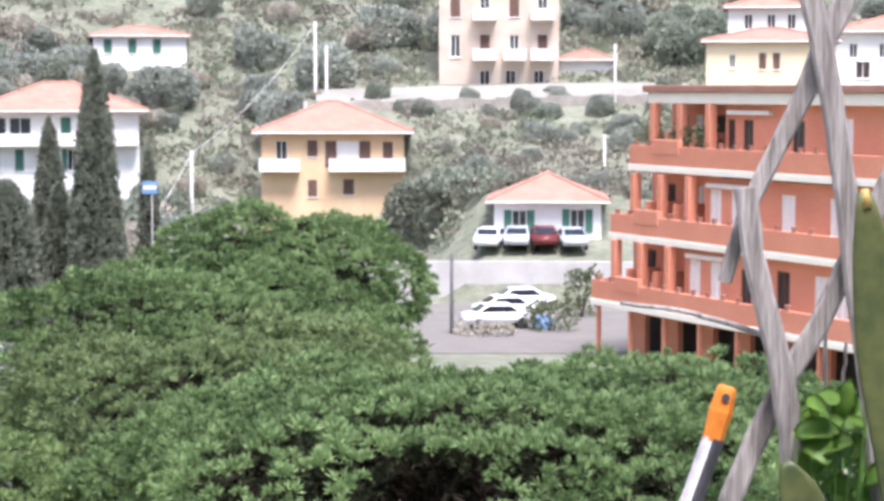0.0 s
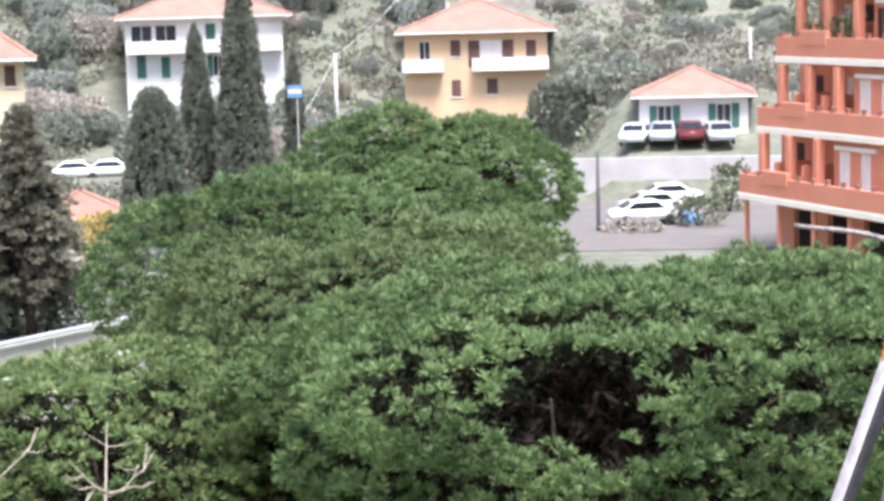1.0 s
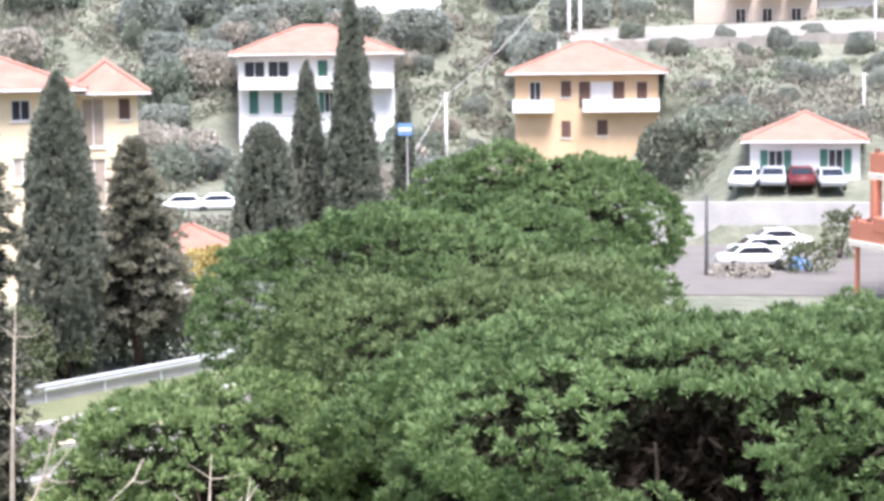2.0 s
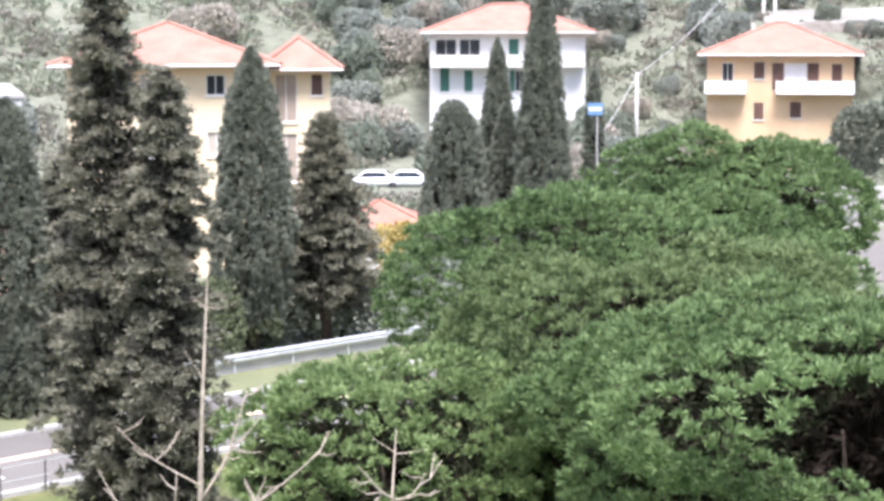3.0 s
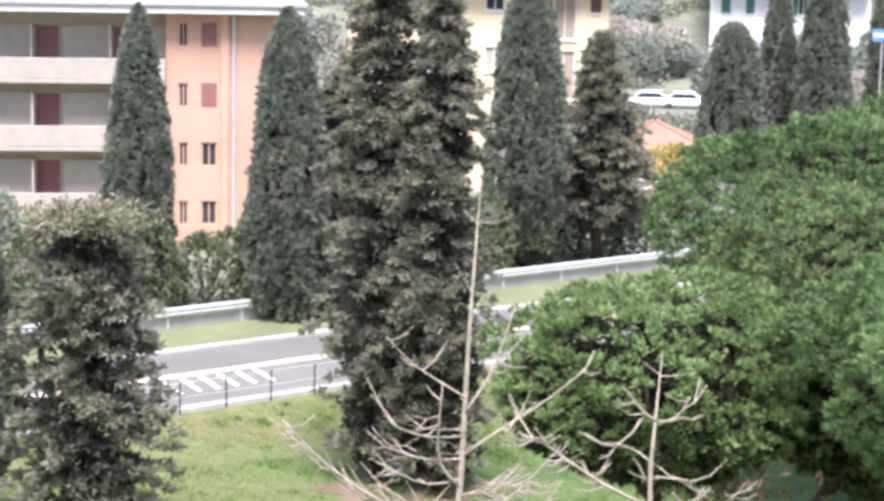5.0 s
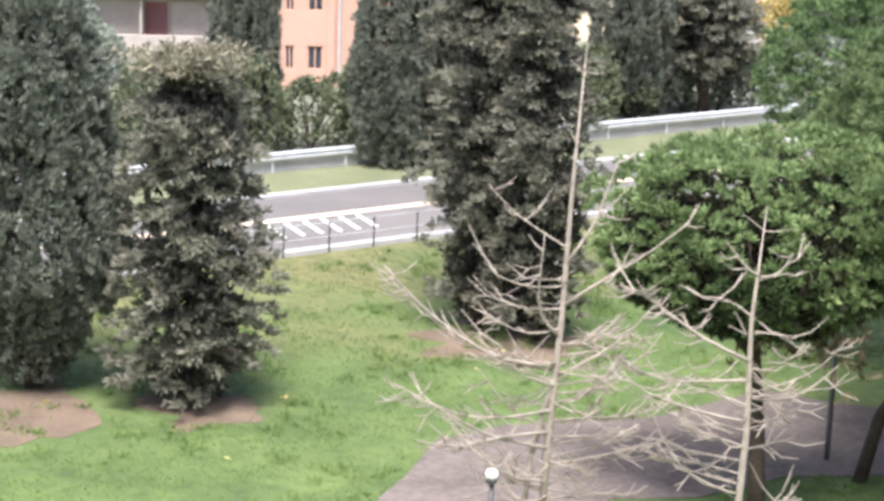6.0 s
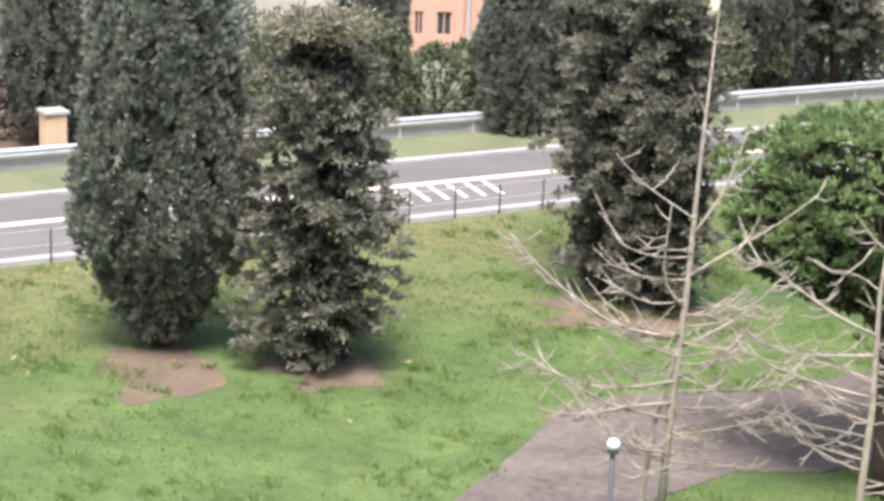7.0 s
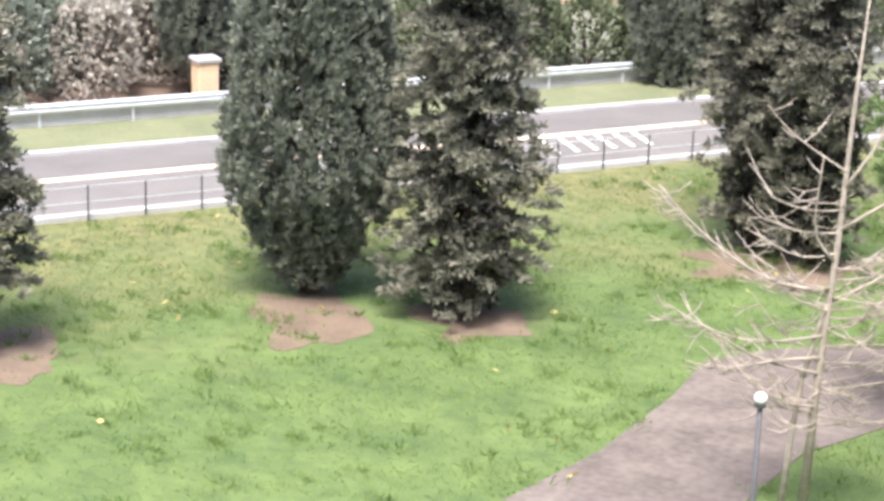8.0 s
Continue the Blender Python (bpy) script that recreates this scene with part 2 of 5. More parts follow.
def box(bm, lo, hi, bevel=0.0, m=None):
    """A box between two corners, with worn edges where bevel is given."""
    c = [(a + b) / 2 for a, b in zip(lo, hi)]
    s = [abs(b - a) for a, b in zip(lo, hi)]
    mm = Matrix.Translation(c) @ Matrix.Diagonal((*s, 1))
    if m is not None:
        mm = m @ mm
    r = bmesh.ops.create_cube(bm, size=1.0, matrix=mm)
    if bevel:
        es = list({e for v in r["verts"] for e in v.link_edges})
        bmesh.ops.bevel(bm, geom=es, offset=bevel, segments=1, affect='EDGES')
    return bm


def B(lo, hi, bevel=0.0, m=None):
    return box(bmesh.new(), lo, hi, bevel, m)


def tube(bm, pts, radii, sides=7):
    """A tapered limb through points."""
    pts = [Vector(p) for p in pts]
    rings = []
    for i, p in enumerate(pts):
        a = (pts[min(i + 1, len(pts) - 1)] - pts[max(i - 1, 0)]).normalized()
        x = a.orthogonal().normalized()
        if rings and abs(a.dot(prev_x)) < 0.95:
            x = (prev_x - a * a.dot(prev_x)).normalized()
        prev_x = x
        y = a.cross(x)
        r = radii[i]
        rings.append([bm.verts.new(p + (x * math.cos(k * math.tau / sides) + y * math.sin(k * math.tau / sides)) * r) for k in range(sides)])
    for r0, r1 in zip(rings, rings[1:]):
        for k in range(sides):
            bm.faces.new((r0[k], r0[(k + 1) % sides], r1[(k + 1) % sides], r1[k]))
    bm.faces.new(rings[0][::-1])
    bm.faces.new(rings[-1])
    return bm


def lathe(bm, prof, sides=16, at=(0, 0, 0)):
    """A turned body from (radius, height) pairs."""
    rings = [[bm.verts.new((at[0] + r * math.cos(k * math.tau / sides), at[1] + r * math.sin(k * math.tau / sides), at[2] + z)) for k in range(sides)] for r, z in prof]
    for r0, r1 in zip(rings, rings[1:]):
        for k in range(sides):
            bm.faces.new((r0[k], r0[(k + 1) % sides], r1[(k + 1) % sides], r1[k]))
    bm.faces.new(rings[0][::-1])
    bm.faces.new(rings[-1])
    return bm


def poly(bm, pts, z0, z1):
    """A flat slab with a free outline."""
    lo = [bm.verts.new((x, y, z0)) for x, y in pts]
    hi = [bm.verts.new((x, y, z1)) for x, y in pts]
    bm.faces.new(hi)
    bm.faces.new(lo[::-1])
    n = len(pts)
    for i in range(n):
        bm.faces.new((lo[i], lo[(i + 1) % n], hi[(i + 1) % n], hi[i]))
    bmesh.ops.recalc_face_normals(bm, faces=bm.faces)
    return bm


def kites(name, P, axis, length, width, blades, spread, rng, material, parent=None, kind="", label=""):
    """Many small pointed leaves: blades of them at each point of P, fanned round axis."""
    n = len(P)
    P = np.repeat(np.asarray(P, float), blades, 0)
    A = np.repeat(np.asarray(axis, float), blades, 0)
    d = A + rng.normal(0, spread, (n * blades, 3))
    d /= np.linalg.norm(d, axis=1)[:, None] + 1e-9
    s = np.cross(d, rng.normal(0, 1, (n * blades, 3)))
    s /= np.linalg.norm(s, axis=1)[:, None] + 1e-9
    L = (length * rng.uniform(0.6, 1.25, n * blades))[:, None]
    W = (width * rng.uniform(0.7, 1.2, n * blades))[:, None] / 2
    V = np.stack([P, P + d * L * 0.55 + s * W, P + d * L, P + d * L * 0.55 - s * W], 1).reshape(-1, 3)
    k = n * blades
    me = bpy.data.meshes.new(name)
    me.vertices.add(4 * k)
    me.vertices.foreach_set("co", V.astype(np.float32).ravel())
    me.loops.add(4 * k)
    me.loops.foreach_set("vertex_index", np.arange(4 * k, dtype=np.int32))
    me.polygons.add(k)
    me.polygons.foreach_set("loop_start", np.arange(0, 4 * k, 4, dtype=np.int32))
    me.update(calc_edges=True)
    me.materials.append(material)
    ob = new(name, me)
    if parent is not None:
        ob.parent = parent
    if kind:
        ob["kind"] = kind
    if label:
        ob["label"] = label
    return ob


def lobes_cloud(lobes, density, rng, low=-0.35, jit=0.12):
    """Points and outward directions on the outside of overlapping ellipsoids."""
    Ps, Ns = [], []
    C = np.array([l[:3] for l in lobes])
    R = np.array([l[3:] for l in lobes])
    for c, r in zip(C, R):
        area = 4 * math.pi * (((r[0] * r[1]) ** 1.6 + (r[0] * r[2]) ** 1.6 + (r[1] * r[2]) ** 1.6) / 3) ** (1 / 1.6)
        n = int(area * density)
        u = rng.normal(0, 1, (n, 3))
        u /= np.linalg.norm(u, axis=1)[:, None]
        u = u[u[:, 2] > low]
        p = c + u * r * (1 - np.abs(rng.normal(0, jit, len(u))))[:, None]
        inside = np.zeros(len(p), bool)
        for c2, r2 in zip(C, R):
            if c2 is not c:
                inside |= (((p - c2) / r2) ** 2).sum(1) < 0.6
        nn = u / r
        nn /= np.linalg.norm(nn, axis=1)[:, None]
        Ps.append(p[~inside])
        Ns.append(nn[~inside])
    return np.concatenate(Ps), np.concatenate(Ns)


def one_per_cell(P, cell):
    """Indices of points thinned to one for each cell of a grid."""
    _, i = np.unique(np.floor(P / np.asarray(cell)).astype(int), axis=0, return_index=True)
    return i


def umbrella_pine(base, crown, seed, label, gaps=(), material="pine", tuft=0.165, under=0.7, core=(0.25, 0.78), cell=0.41):
    """A stone pine: leaning trunk, forked limbs, and a domed crown of needle tufts. crown: centre and radii; gaps: holes (centre, radii)."""
    rng = np.random.default_rng(seed)
    t = thing("umbrella_pine", pose(*base), label, "pine tree", "umbrella pines in the park")
    cx, cy, cz, rx, ry, rz = crown[0] - base[0], crown[1] - base[1], crown[2] - base[2], *crown[3:]
    bm = bmesh.new()
    top = (cx * 0.8, cy * 0.8, cz + rz * 0.1)
    tube(bm, [(0, 0, -0.2), (cx * 0.15, cy * 0.15, cz * 0.3), (cx * 0.5, cy * 0.5, cz * 0.62), top], [q * min(1, 0.3 + rx * 0.16) for q in (0.22, 0.18, 0.15, 0.09)], 9)
    part("trunk", bm, M["bark"], t, smooth=True)
    lobes = [(cx, cy, cz, rx * 0.86, ry * 0.86, rz * 0.86)]
    for k in range(int(14 + rx * 5)):
        a, q = rng.uniform(0, math.tau), math.sqrt(rng.uniform(0.03, 1)) * 0.8
        up = math.sqrt(max(0.0, 1 - q * q)) * rng.uniform(0.45, 0.72)
        s = rng.uniform(0.20, 0.36)
        lobes.append((cx + rx * q * math.cos(a), cy + ry * q * math.sin(a), cz + rz * up, rx * s, ry * s, rz * s * 1.0))
    for k in range(8):
        a = k * math.tau / 8 + rng.uniform(-0.3, 0.3)
        e = (cx + rx * 0.72 * math.cos(a), cy + ry * 0.72 * math.sin(a), cz + rz * rng.uniform(0.1, 0.45))
        s0 = (cx * 0.55, cy * 0.55, cz * rng.uniform(0.62, 0.74))
        mid = [(x * 0.5 + y * 0.5) for x, y in zip(s0, e)]
        part("limb", tube(bmesh.new(), [s0, (mid[0], mid[1], mid[2] - 0.15), e], [0.09, 0.06, 0.02], 6), M["bark"], t, smooth=True)
    P, N = lobes_cloud(lobes, 45, rng, low=-0.95, jit=0.06)
    i = one_per_cell(P, (cell, cell, cell))
    P, N = P[i], N[i]
    P2, N2 = lobes_cloud(lobes[:1], 15, rng, low=-0.95, jit=0.1)
    P2 = np.array([cx, cy, cz]) + (P2 - np.array([cx, cy, cz])) * 0.92
    low = P2[:, 2] < cz
    P2[low, 2] = cz + (P2[low, 2] - cz) * under
    down = P[:, 2] < cz
    P[down, 2] = cz + (P[down, 2] - cz) * under
    keep = np.ones(len(P), bool)
    keep2 = np.ones(len(P2), bool)
    for g in gaps:
        gc = np.array(g[:3]) - np.array(base)
        keep &= (((P - gc) / np.array(g[3:])) ** 2).sum(1) > 1 + rng.normal(0, 0.3, len(P))
        keep2 &= (((P2 - gc) / np.array(g[3:])) ** 2).sum(1) > 1
    P, N, P2, N2 = P[keep], N[keep], P2[keep2], N2[keep2]
    # each tuft is a small dense dome of needles on a shoot
    per = 14
    ax = N * 0.5 + np.array([0, 0, 0.65]) + rng.normal(0, 0.15, P.shape)
    sz = rng.uniform(0.7, 1.3, len(P))
    P += ax * rng.normal(0, 0.06, len(P))[:, None]
    shoot = rng.normal(0, 1, (len(P), per, 3))
    shoot /= np.linalg.norm(shoot, axis=2)[:, :, None]
    shoot[:, :, 2] = np.abs(shoot[:, :, 2]) * 0.8
    Q = (P[:, None, :] + shoot * (0.10 * sz)[:, None, None]).reshape(-1, 3)
    aq = (shoot * 0.8 + ax[:, None, :] * 0.45).reshape(-1, 3)
    kites("crown", Q, aq, tuft * np.repeat(sz, per * 6), tuft * 0.19, 6, 0.42, rng, M[material], t)
    # dark layer below the tufts, coloured as the shade between them
    kites("inner_needles", P2 - np.array([0, 0, 0.1]), N2, tuft * 1.3, tuft * 0.3, 22, 0.7, rng, M["dead_shaded"], t)
    # near-black fill: paints the shade inside the crown and blocks the view through
    u = rng.normal(0, 1, (int(rx * ry * 55), 3))
    u /= np.linalg.norm(u, axis=1)[:, None]
    u *= (rng.uniform(*core, len(u)))[:, None]
    u[:, 2] = np.where(u[:, 2] < 0, u[:, 2] * under, u[:, 2])
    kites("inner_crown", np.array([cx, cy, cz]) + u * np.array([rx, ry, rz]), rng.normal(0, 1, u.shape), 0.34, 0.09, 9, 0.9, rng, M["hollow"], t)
    return t


def column_tree(base, h, r, seed, label, style="cypress", foot=0.5, peak=0.35, leaf=0.27, skew=(0, 0), name="cypress_tree", group="cypresses", waist=0.66, hip=0.28, tip=None):
    """A cypress: straight trunk and a columnar crown of upright sprays; style 'layered' droops outwards in tiers."""
    rng = np.random.default_rng(seed)
    t = thing(name, pose(*base), label, "conifer tree", group)
    bm = bmesh.new()
    tube(bm, [(0, 0, -0.2), (0, 0, h * 0.5), (skew[0], skew[1], h * 0.93)], [0.12 + r * 0.06, 0.1 + r * 0.03, 0.02], 8)
    part("trunk", bm, M["bark"], t, smooth=True)
    def profile(z):
        return np.where(z < hip, waist + (1 - waist) * np.sin(np.clip(z / hip, 0, 1) * math.pi / 2), np.clip((1 - z) / (1 - hip), 0, 1) ** peak)

    if style == "layered":
        nb = int(h * r * 14)
        z, a = rng.uniform(0, 1, nb) ** 0.9, rng.uniform(0, math.tau, nb)
        big = np.array([noise.noise(Vector((math.cos(q) * 1.3 + seed, math.sin(q) * 1.3, w * h * 0.5))) for q, w in zip(a, z)])
        ln_ = r * np.maximum(profile(z), np.where(z < 0.28, 0.86, 0)) * np.clip(0.9 + 0.45 * big + rng.normal(0, 0.17, nb), 0.3, 1.22)
        out = np.stack([np.cos(a), np.sin(a), np.zeros(nb)], 1)
        tan = np.stack([-np.sin(a), np.cos(a), np.zeros(nb)], 1)
        # four flat tufts on each branch, with gaps between them
        k, per = 4, 11
        f = np.clip(np.array([0.4, 0.62, 0.82, 1.0]) + rng.normal(0, 0.06, (nb, k)), 0.2, 1.1)
        C = out[:, None, :] * (ln_[:, None] * f)[:, :, None] + tan[:, None, :] * (rng.normal(0, 0.16, (nb, k)) * ln_[:, None])[:, :, None]
        C[:, :, 2] += foot + z[:, None] * (h - foot - 0.3) + (0.34 * np.sin(f * 2.4) - 0.26 * f) * ln_[:, None] * 0.7
        C[:, :, 0] += skew[0] * z[:, None]
        C[:, :, 1] += skew[1] * z[:, None]
        P = C[:, :, None, :] + rng.normal(0, 1, (nb, k, per, 3)) * np.array([0.10, 0.10, 0.035]) * (leaf / 0.27)
        ax = np.repeat(out, k * per, 0) * 0.8 + np.array([0, 0, 0.16])
        kites("crown", P.reshape(-1, 3), ax, leaf * 0.74, leaf * 0.17, 6, 0.40, rng, M["cypress_dry"], t)
        if tip is not None:
            Pt = rng.normal(0, 1, (420, 3)) * np.array([r * 0.36, r * 0.36, 0.15]) + np.array([skew[0], skew[1], h - 0.35])
            kites("crown_top", Pt, np.tile([0, 0, 0.5], (len(Pt), 1)), leaf * 0.8, leaf * 0.2, 8, 0.6, rng, M[tip], t, label="straw-coloured bushy top")
        # dark inner filling, its colour standing for shade behind the tufts
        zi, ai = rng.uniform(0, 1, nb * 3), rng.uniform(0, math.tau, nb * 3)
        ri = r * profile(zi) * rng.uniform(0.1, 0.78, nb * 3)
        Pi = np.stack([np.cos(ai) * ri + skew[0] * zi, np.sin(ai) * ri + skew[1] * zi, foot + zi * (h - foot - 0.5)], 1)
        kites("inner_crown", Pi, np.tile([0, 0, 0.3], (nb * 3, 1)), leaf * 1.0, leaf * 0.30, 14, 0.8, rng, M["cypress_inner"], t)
        for k in range(int(h * 2.2)):
            zz, q = rng.uniform(0.1, 0.85), rng.uniform(0, math.tau)
            e = r * rng.uniform(0.6, 1.0) * (1 - zz * 0.6)
            part("branch", tube(bmesh.new(), [(0, 0, zz * h), (math.cos(q) * e, math.sin(q) * e, zz * h + rng.uniform(-0.2, 0.25))], [0.04, 0.012], 5), M["bark"], t)
        return t
    n = int(70 * 2 * math.pi * r * h * 0.75)
    z, a = rng.uniform(0, 1, n), rng.uniform(0, math.tau, n)
    q = leaf / 0.27
    i = one_per_cell(np.stack([np.cos(a) * r, np.sin(a) * r, z * h], 1), (0.27 * q, 0.27 * q, 0.55 * q))
    z, a = z[i], a[i]
    n = len(z)
    bumps = np.array([noise.noise(Vector((math.cos(q) * 1.6 + seed, math.sin(q) * 1.6, w * h * 0.45))) for q, w in zip(a, z)])
    out = np.stack([np.cos(a), np.sin(a), np.zeros(n)], 1)
    # upright flame-shaped sprays, some set back so that dark gaps show between them
    rr = r * profile(z) * (1 + 0.18 * bumps) * (1.03 - np.abs(rng.normal(0, 0.17, n)))
    C = out * rr[:, None]
    C[:, 0] += skew[0] * z
    C[:, 1] += skew[1] * z
    C[:, 2] = foot + z * (h - foot - 0.3)
    per = 16
    rise = rng.uniform(-0.3, 0.38, (n, per)) * q
    P = C[:, None, :] + rng.normal(0, 0.06, (n, per, 3)) * q * (1 - np.maximum(rise, 0) * 1.6)[:, :, None]
    P[:, :, 2] += rise
    P -= out[:, None, :] * (np.maximum(rise, 0) * 0.35)[:, :, None]
    ax = np.repeat(out, per, 0) * 0.36 + np.array([0, 0, 0.8])
    kites("crown", P.reshape(-1, 3), ax, leaf * 0.72, leaf * 0.15, 9, 0.34, rng, M["cypress"], t)
    # dark inner filling that paints the shade between the sprays
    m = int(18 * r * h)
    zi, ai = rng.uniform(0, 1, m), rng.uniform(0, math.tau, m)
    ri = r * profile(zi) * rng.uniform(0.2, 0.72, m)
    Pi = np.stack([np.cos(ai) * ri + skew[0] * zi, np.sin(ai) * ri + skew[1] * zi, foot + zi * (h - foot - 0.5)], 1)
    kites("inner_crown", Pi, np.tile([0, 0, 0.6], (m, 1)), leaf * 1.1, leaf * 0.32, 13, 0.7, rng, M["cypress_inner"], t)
    return t


def bush(base, rx, ry, rz, seed, label, material="shrub", density=26, leaf=0.22, name="shrub", category="shrub", group="", blades=5):
    rng = np.random.default_rng(seed)
    t = thing(name, pose(*base), label, category, group)
    lobes = [(0, 0, rz * 0.35, rx * 0.75, ry * 0.75, rz * 0.6)]
    for k in range(7):
        a, s = rng.uniform(0, math.tau), rng.uniform(0.3, 0.5)
        lobes.append((math.cos(a) * rx * 0.6, math.sin(a) * ry * 0.6, rz * rng.uniform(0.3, 0.65), rx * s, ry * s, rz * s))
    for k in range(4):
        a = rng.uniform(0, math.tau)
        bm = bmesh.new()
        tube(bm, [(0, 0, -0.15), (math.cos(a) * rx * 0.2, math.sin(a) * ry * 0.2, rz * 0.3), (math.cos(a) * rx * 0.5, math.sin(a) * ry * 0.5, rz * 0.7)], [0.07, 0.05, 0.015], 5)
        part("stem", bm, M["bark"], t)
    P, N = lobes_cloud(lobes, density, rng, low=-0.6, jit=0.2)
    P = P[P[:, 2] > -0.05]
    ax = rng.normal(0, 0.3, P.shape) + np.array([0, 0, 0.4]) + P / np.array([rx, ry, rz]) * 0.5
    kites("crown", P, ax, leaf, leaf * 0.42, blades, 0.5, rng, M[material], t)
    return t


# ---- the ground: one sheet from the park up the hillside ----
def height(x, y):
    r = math.hypot(x, y)
    z = float(np.interp(r, [0, 130, 150, 158, 166, 176, 200, 300, 520, 1200, 4000], [0, 0.0, 1.0, 2.6, 5.2, 10.5, 22, 64, 140, 230, 260]))
    az = math.degrees(math.atan2(x, y))
    if r > 131:
        w = min(1, max(0, az + float(np.interp(r, [150, 165], [0.3, 4.8]))))
        z2 = 2.4 + (r - 131) * 0.27
        if r < 200:
            z = z + max(0, z2 - z) * w
    if r > 140:
        z += noise.noise(Vector((x * 0.03, y * 0.03, 0))) * min(3.0, (r - 140) * 0.03)
    return z


def make_ground():
    bm = bmesh.new()
    radii = [4, 15, 30, 50, 70, 90, 105, 118, 126, 130.9, 131.1] + [131 + 3 * k for k in range(1, 25)] + [210, 225, 245, 270, 300, 340, 390, 450, 520, 700, 1000, 1600, 2600, 4000]
    na = 288
    c = bm.verts.new((0, 0, 0))
    rings = []
    for r in radii:
        rings.append([bm.verts.new((r * math.sin(k * math.tau / na), r * math.cos(k * math.tau / na), height(r * math.sin(k * math.tau / na), r * math.cos(k * math.tau / na)))) for k in range(na)])
    for k in range(na):
        bm.faces.new((c, rings[0][(k + 1) % na], rings[0][k]))
    for i, (a, b) in enumerate(zip(rings, rings[1:])):
        for k in range(na):
            f = bm.faces.new((a[k], a[(k + 1) % na], b[(k + 1) % na], b[k]))
            f.material_index = 1 if radii[i + 1] > 70 else 0
    bmesh.ops.recalc_face_normals(bm, faces=bm.faces)
    ob = part("ground", bm, M["grass"], smooth=True)
    ob.data.materials.append(M["hill"])
    return tagged(ob, "green winter lawn running up into a grassy terraced hillside", "ground", kind="structure")


make_ground()

# the road runs along U; V points across it, away from the park
U, V2 = Vector((0.524, 0.852, 0)), Vector((-0.852, 0.524, 0))
ROAD = Matrix(((U.x, V2.x, 0, 0), (U.y, V2.y, 0, 0), (0, 0, 1, 0), (0, 0, 0, 1)))


def strip(name, s0, s1, n0, n1, z0, z1, material, label, bevel=0.0):
    bm = bmesh.new()
    k = max(1, int((s1 - s0) / 10))
    for i in range(k):
        box(bm, (s0 + (s1 - s0) * i / k, n0, z0), (s0 + (s1 - s0) * (i + 1) / k, n1, z1), bevel, ROAD)
    return tagged(part(name, bm, material), label, name.split("_")[0], kind="structure")


strip("road", -40, 68, 49.3, 53.25, -0.1, 0.02, M["asphalt_old"], "pale worn asphalt lane along the park")
strip("road_far_lane", -40, 68, 53.25, 56.1, -0.1, 0.02, M["asphalt"], "grey asphalt lane beside the verge")
strip("kerb", -40, 68, 49.0, 49.3, -0.1, 0.16, M["concrete"], "pale concrete kerb at the edge of the lawn", 0.015)
strip("kerb_far", -40, 68, 56.1, 56.35, -0.1, 0.14, M["concrete"], "pale concrete kerb at the grass verge", 0.015)
strip("wall_verge", -40, 68, 59.72, 59.95, -0.1, 0.5, M["concrete"], "low pale concrete wall behind the guard rail", 0.015)
strip("verge", -40, 68, 56.35, 59.72, -0.1, 0.03, M["verge"], "patchy grass verge between the kerb and the guard rail")
strip("soil_bank", -40, 30, 59.95, 76, -0.1, 0.02, M["litter"], "brown leaf litter under the shrubs behind the guard rail")
strip("road_line", -40, 68, 53.05, 53.42, 0.02, 0.026, M["paint_warm"], "worn yellowish white centre line on the road")
for k in range(6):
    bm = bmesh.new()
    s = 30.6 + k * 0.66
    m = ROAD @ pose(s, 51.9, 0, 0, 0, -12)
    box(bm, (-0.075, -0.8, 0.02), (0.075, 0.95, 0.026), 0, m)
    tagged(part("road_hatch", bm, M["paint_white"]), "white painted hatch stripe on the asphalt", "road marking", "hatch stripes on the road", "structure")


def roadside_fence():
    t = thing("roadside_railing", ROAD @ pose(0, 48.95, 0), "thin grey metal railing along the kerb above the lawn", "railing")
    post = None
    for k in range(46):
        s = -5 + k * 1.55
        if post is None:
            post = part("post", B((-0.02, -0.02, 0), (0.02, 0.02, 0.95), 0.005), M["iron"], t)
            post.location = (s, 0, 0)
        else:
            p = post.copy()
            scene.collection.objects.link(p)
            p.location = (s, 0, 0)
    for z in (0.92, 0.5):
        bm = bmesh.new()
        box(bm, (-5, -0.012, z - 0.012), (65, 0.012, z + 0.012))
        part("rail", bm, M["steel"], t)


def guard_rail():
    t = thing("guard_rail", ROAD @ pose(0, 59.6, 0), "galvanised steel guard rail on posts behind the grass verge", "guard rail")
    prof = [(0.0, 0.46), (0.05, 0.51), (0.05, 0.57), (0.0, 0.61), (0.05, 0.65), (0.05, 0.71), (0.0, 0.77)]
    for seg in range(10):
        bm = bmesh.new()
        s0, s1 = -20 + seg * 9.0, -20 + seg * 9.0 + 8.97
        a = [bm.verts.new((s0, -y, z)) for y, z in prof] + [bm.verts.new((s0, -y + 0.02, z)) for y, z in prof[::-1]]
        b = [bm.verts.new((s1, -y, z)) for y, z in prof] + [bm.verts.new((s1, -y + 0.02, z)) for y, z in prof[::-1]]
        n = len(a)
        for i in range(n):
            bm.faces.new((a[i], a[(i + 1) % n], b[(i + 1) % n], b[i]))
        bm.faces.new(a[::-1])
        bm.faces.new(b)
        part("beam", bm, M["steel"], t)
    post = part("post", B((-0.05, 0.03, -0.1), (0.05, 0.09, 0.72), 0.01), M["steel"], t)
    post.location = (-19, 0, 0)
    for k in range(1, 30):
        p = post.copy()
        scene.collection.objects.link(p)
        p.location = (-19 + k * 3.0, 0, 0)


roadside_fence()
guard_rail()

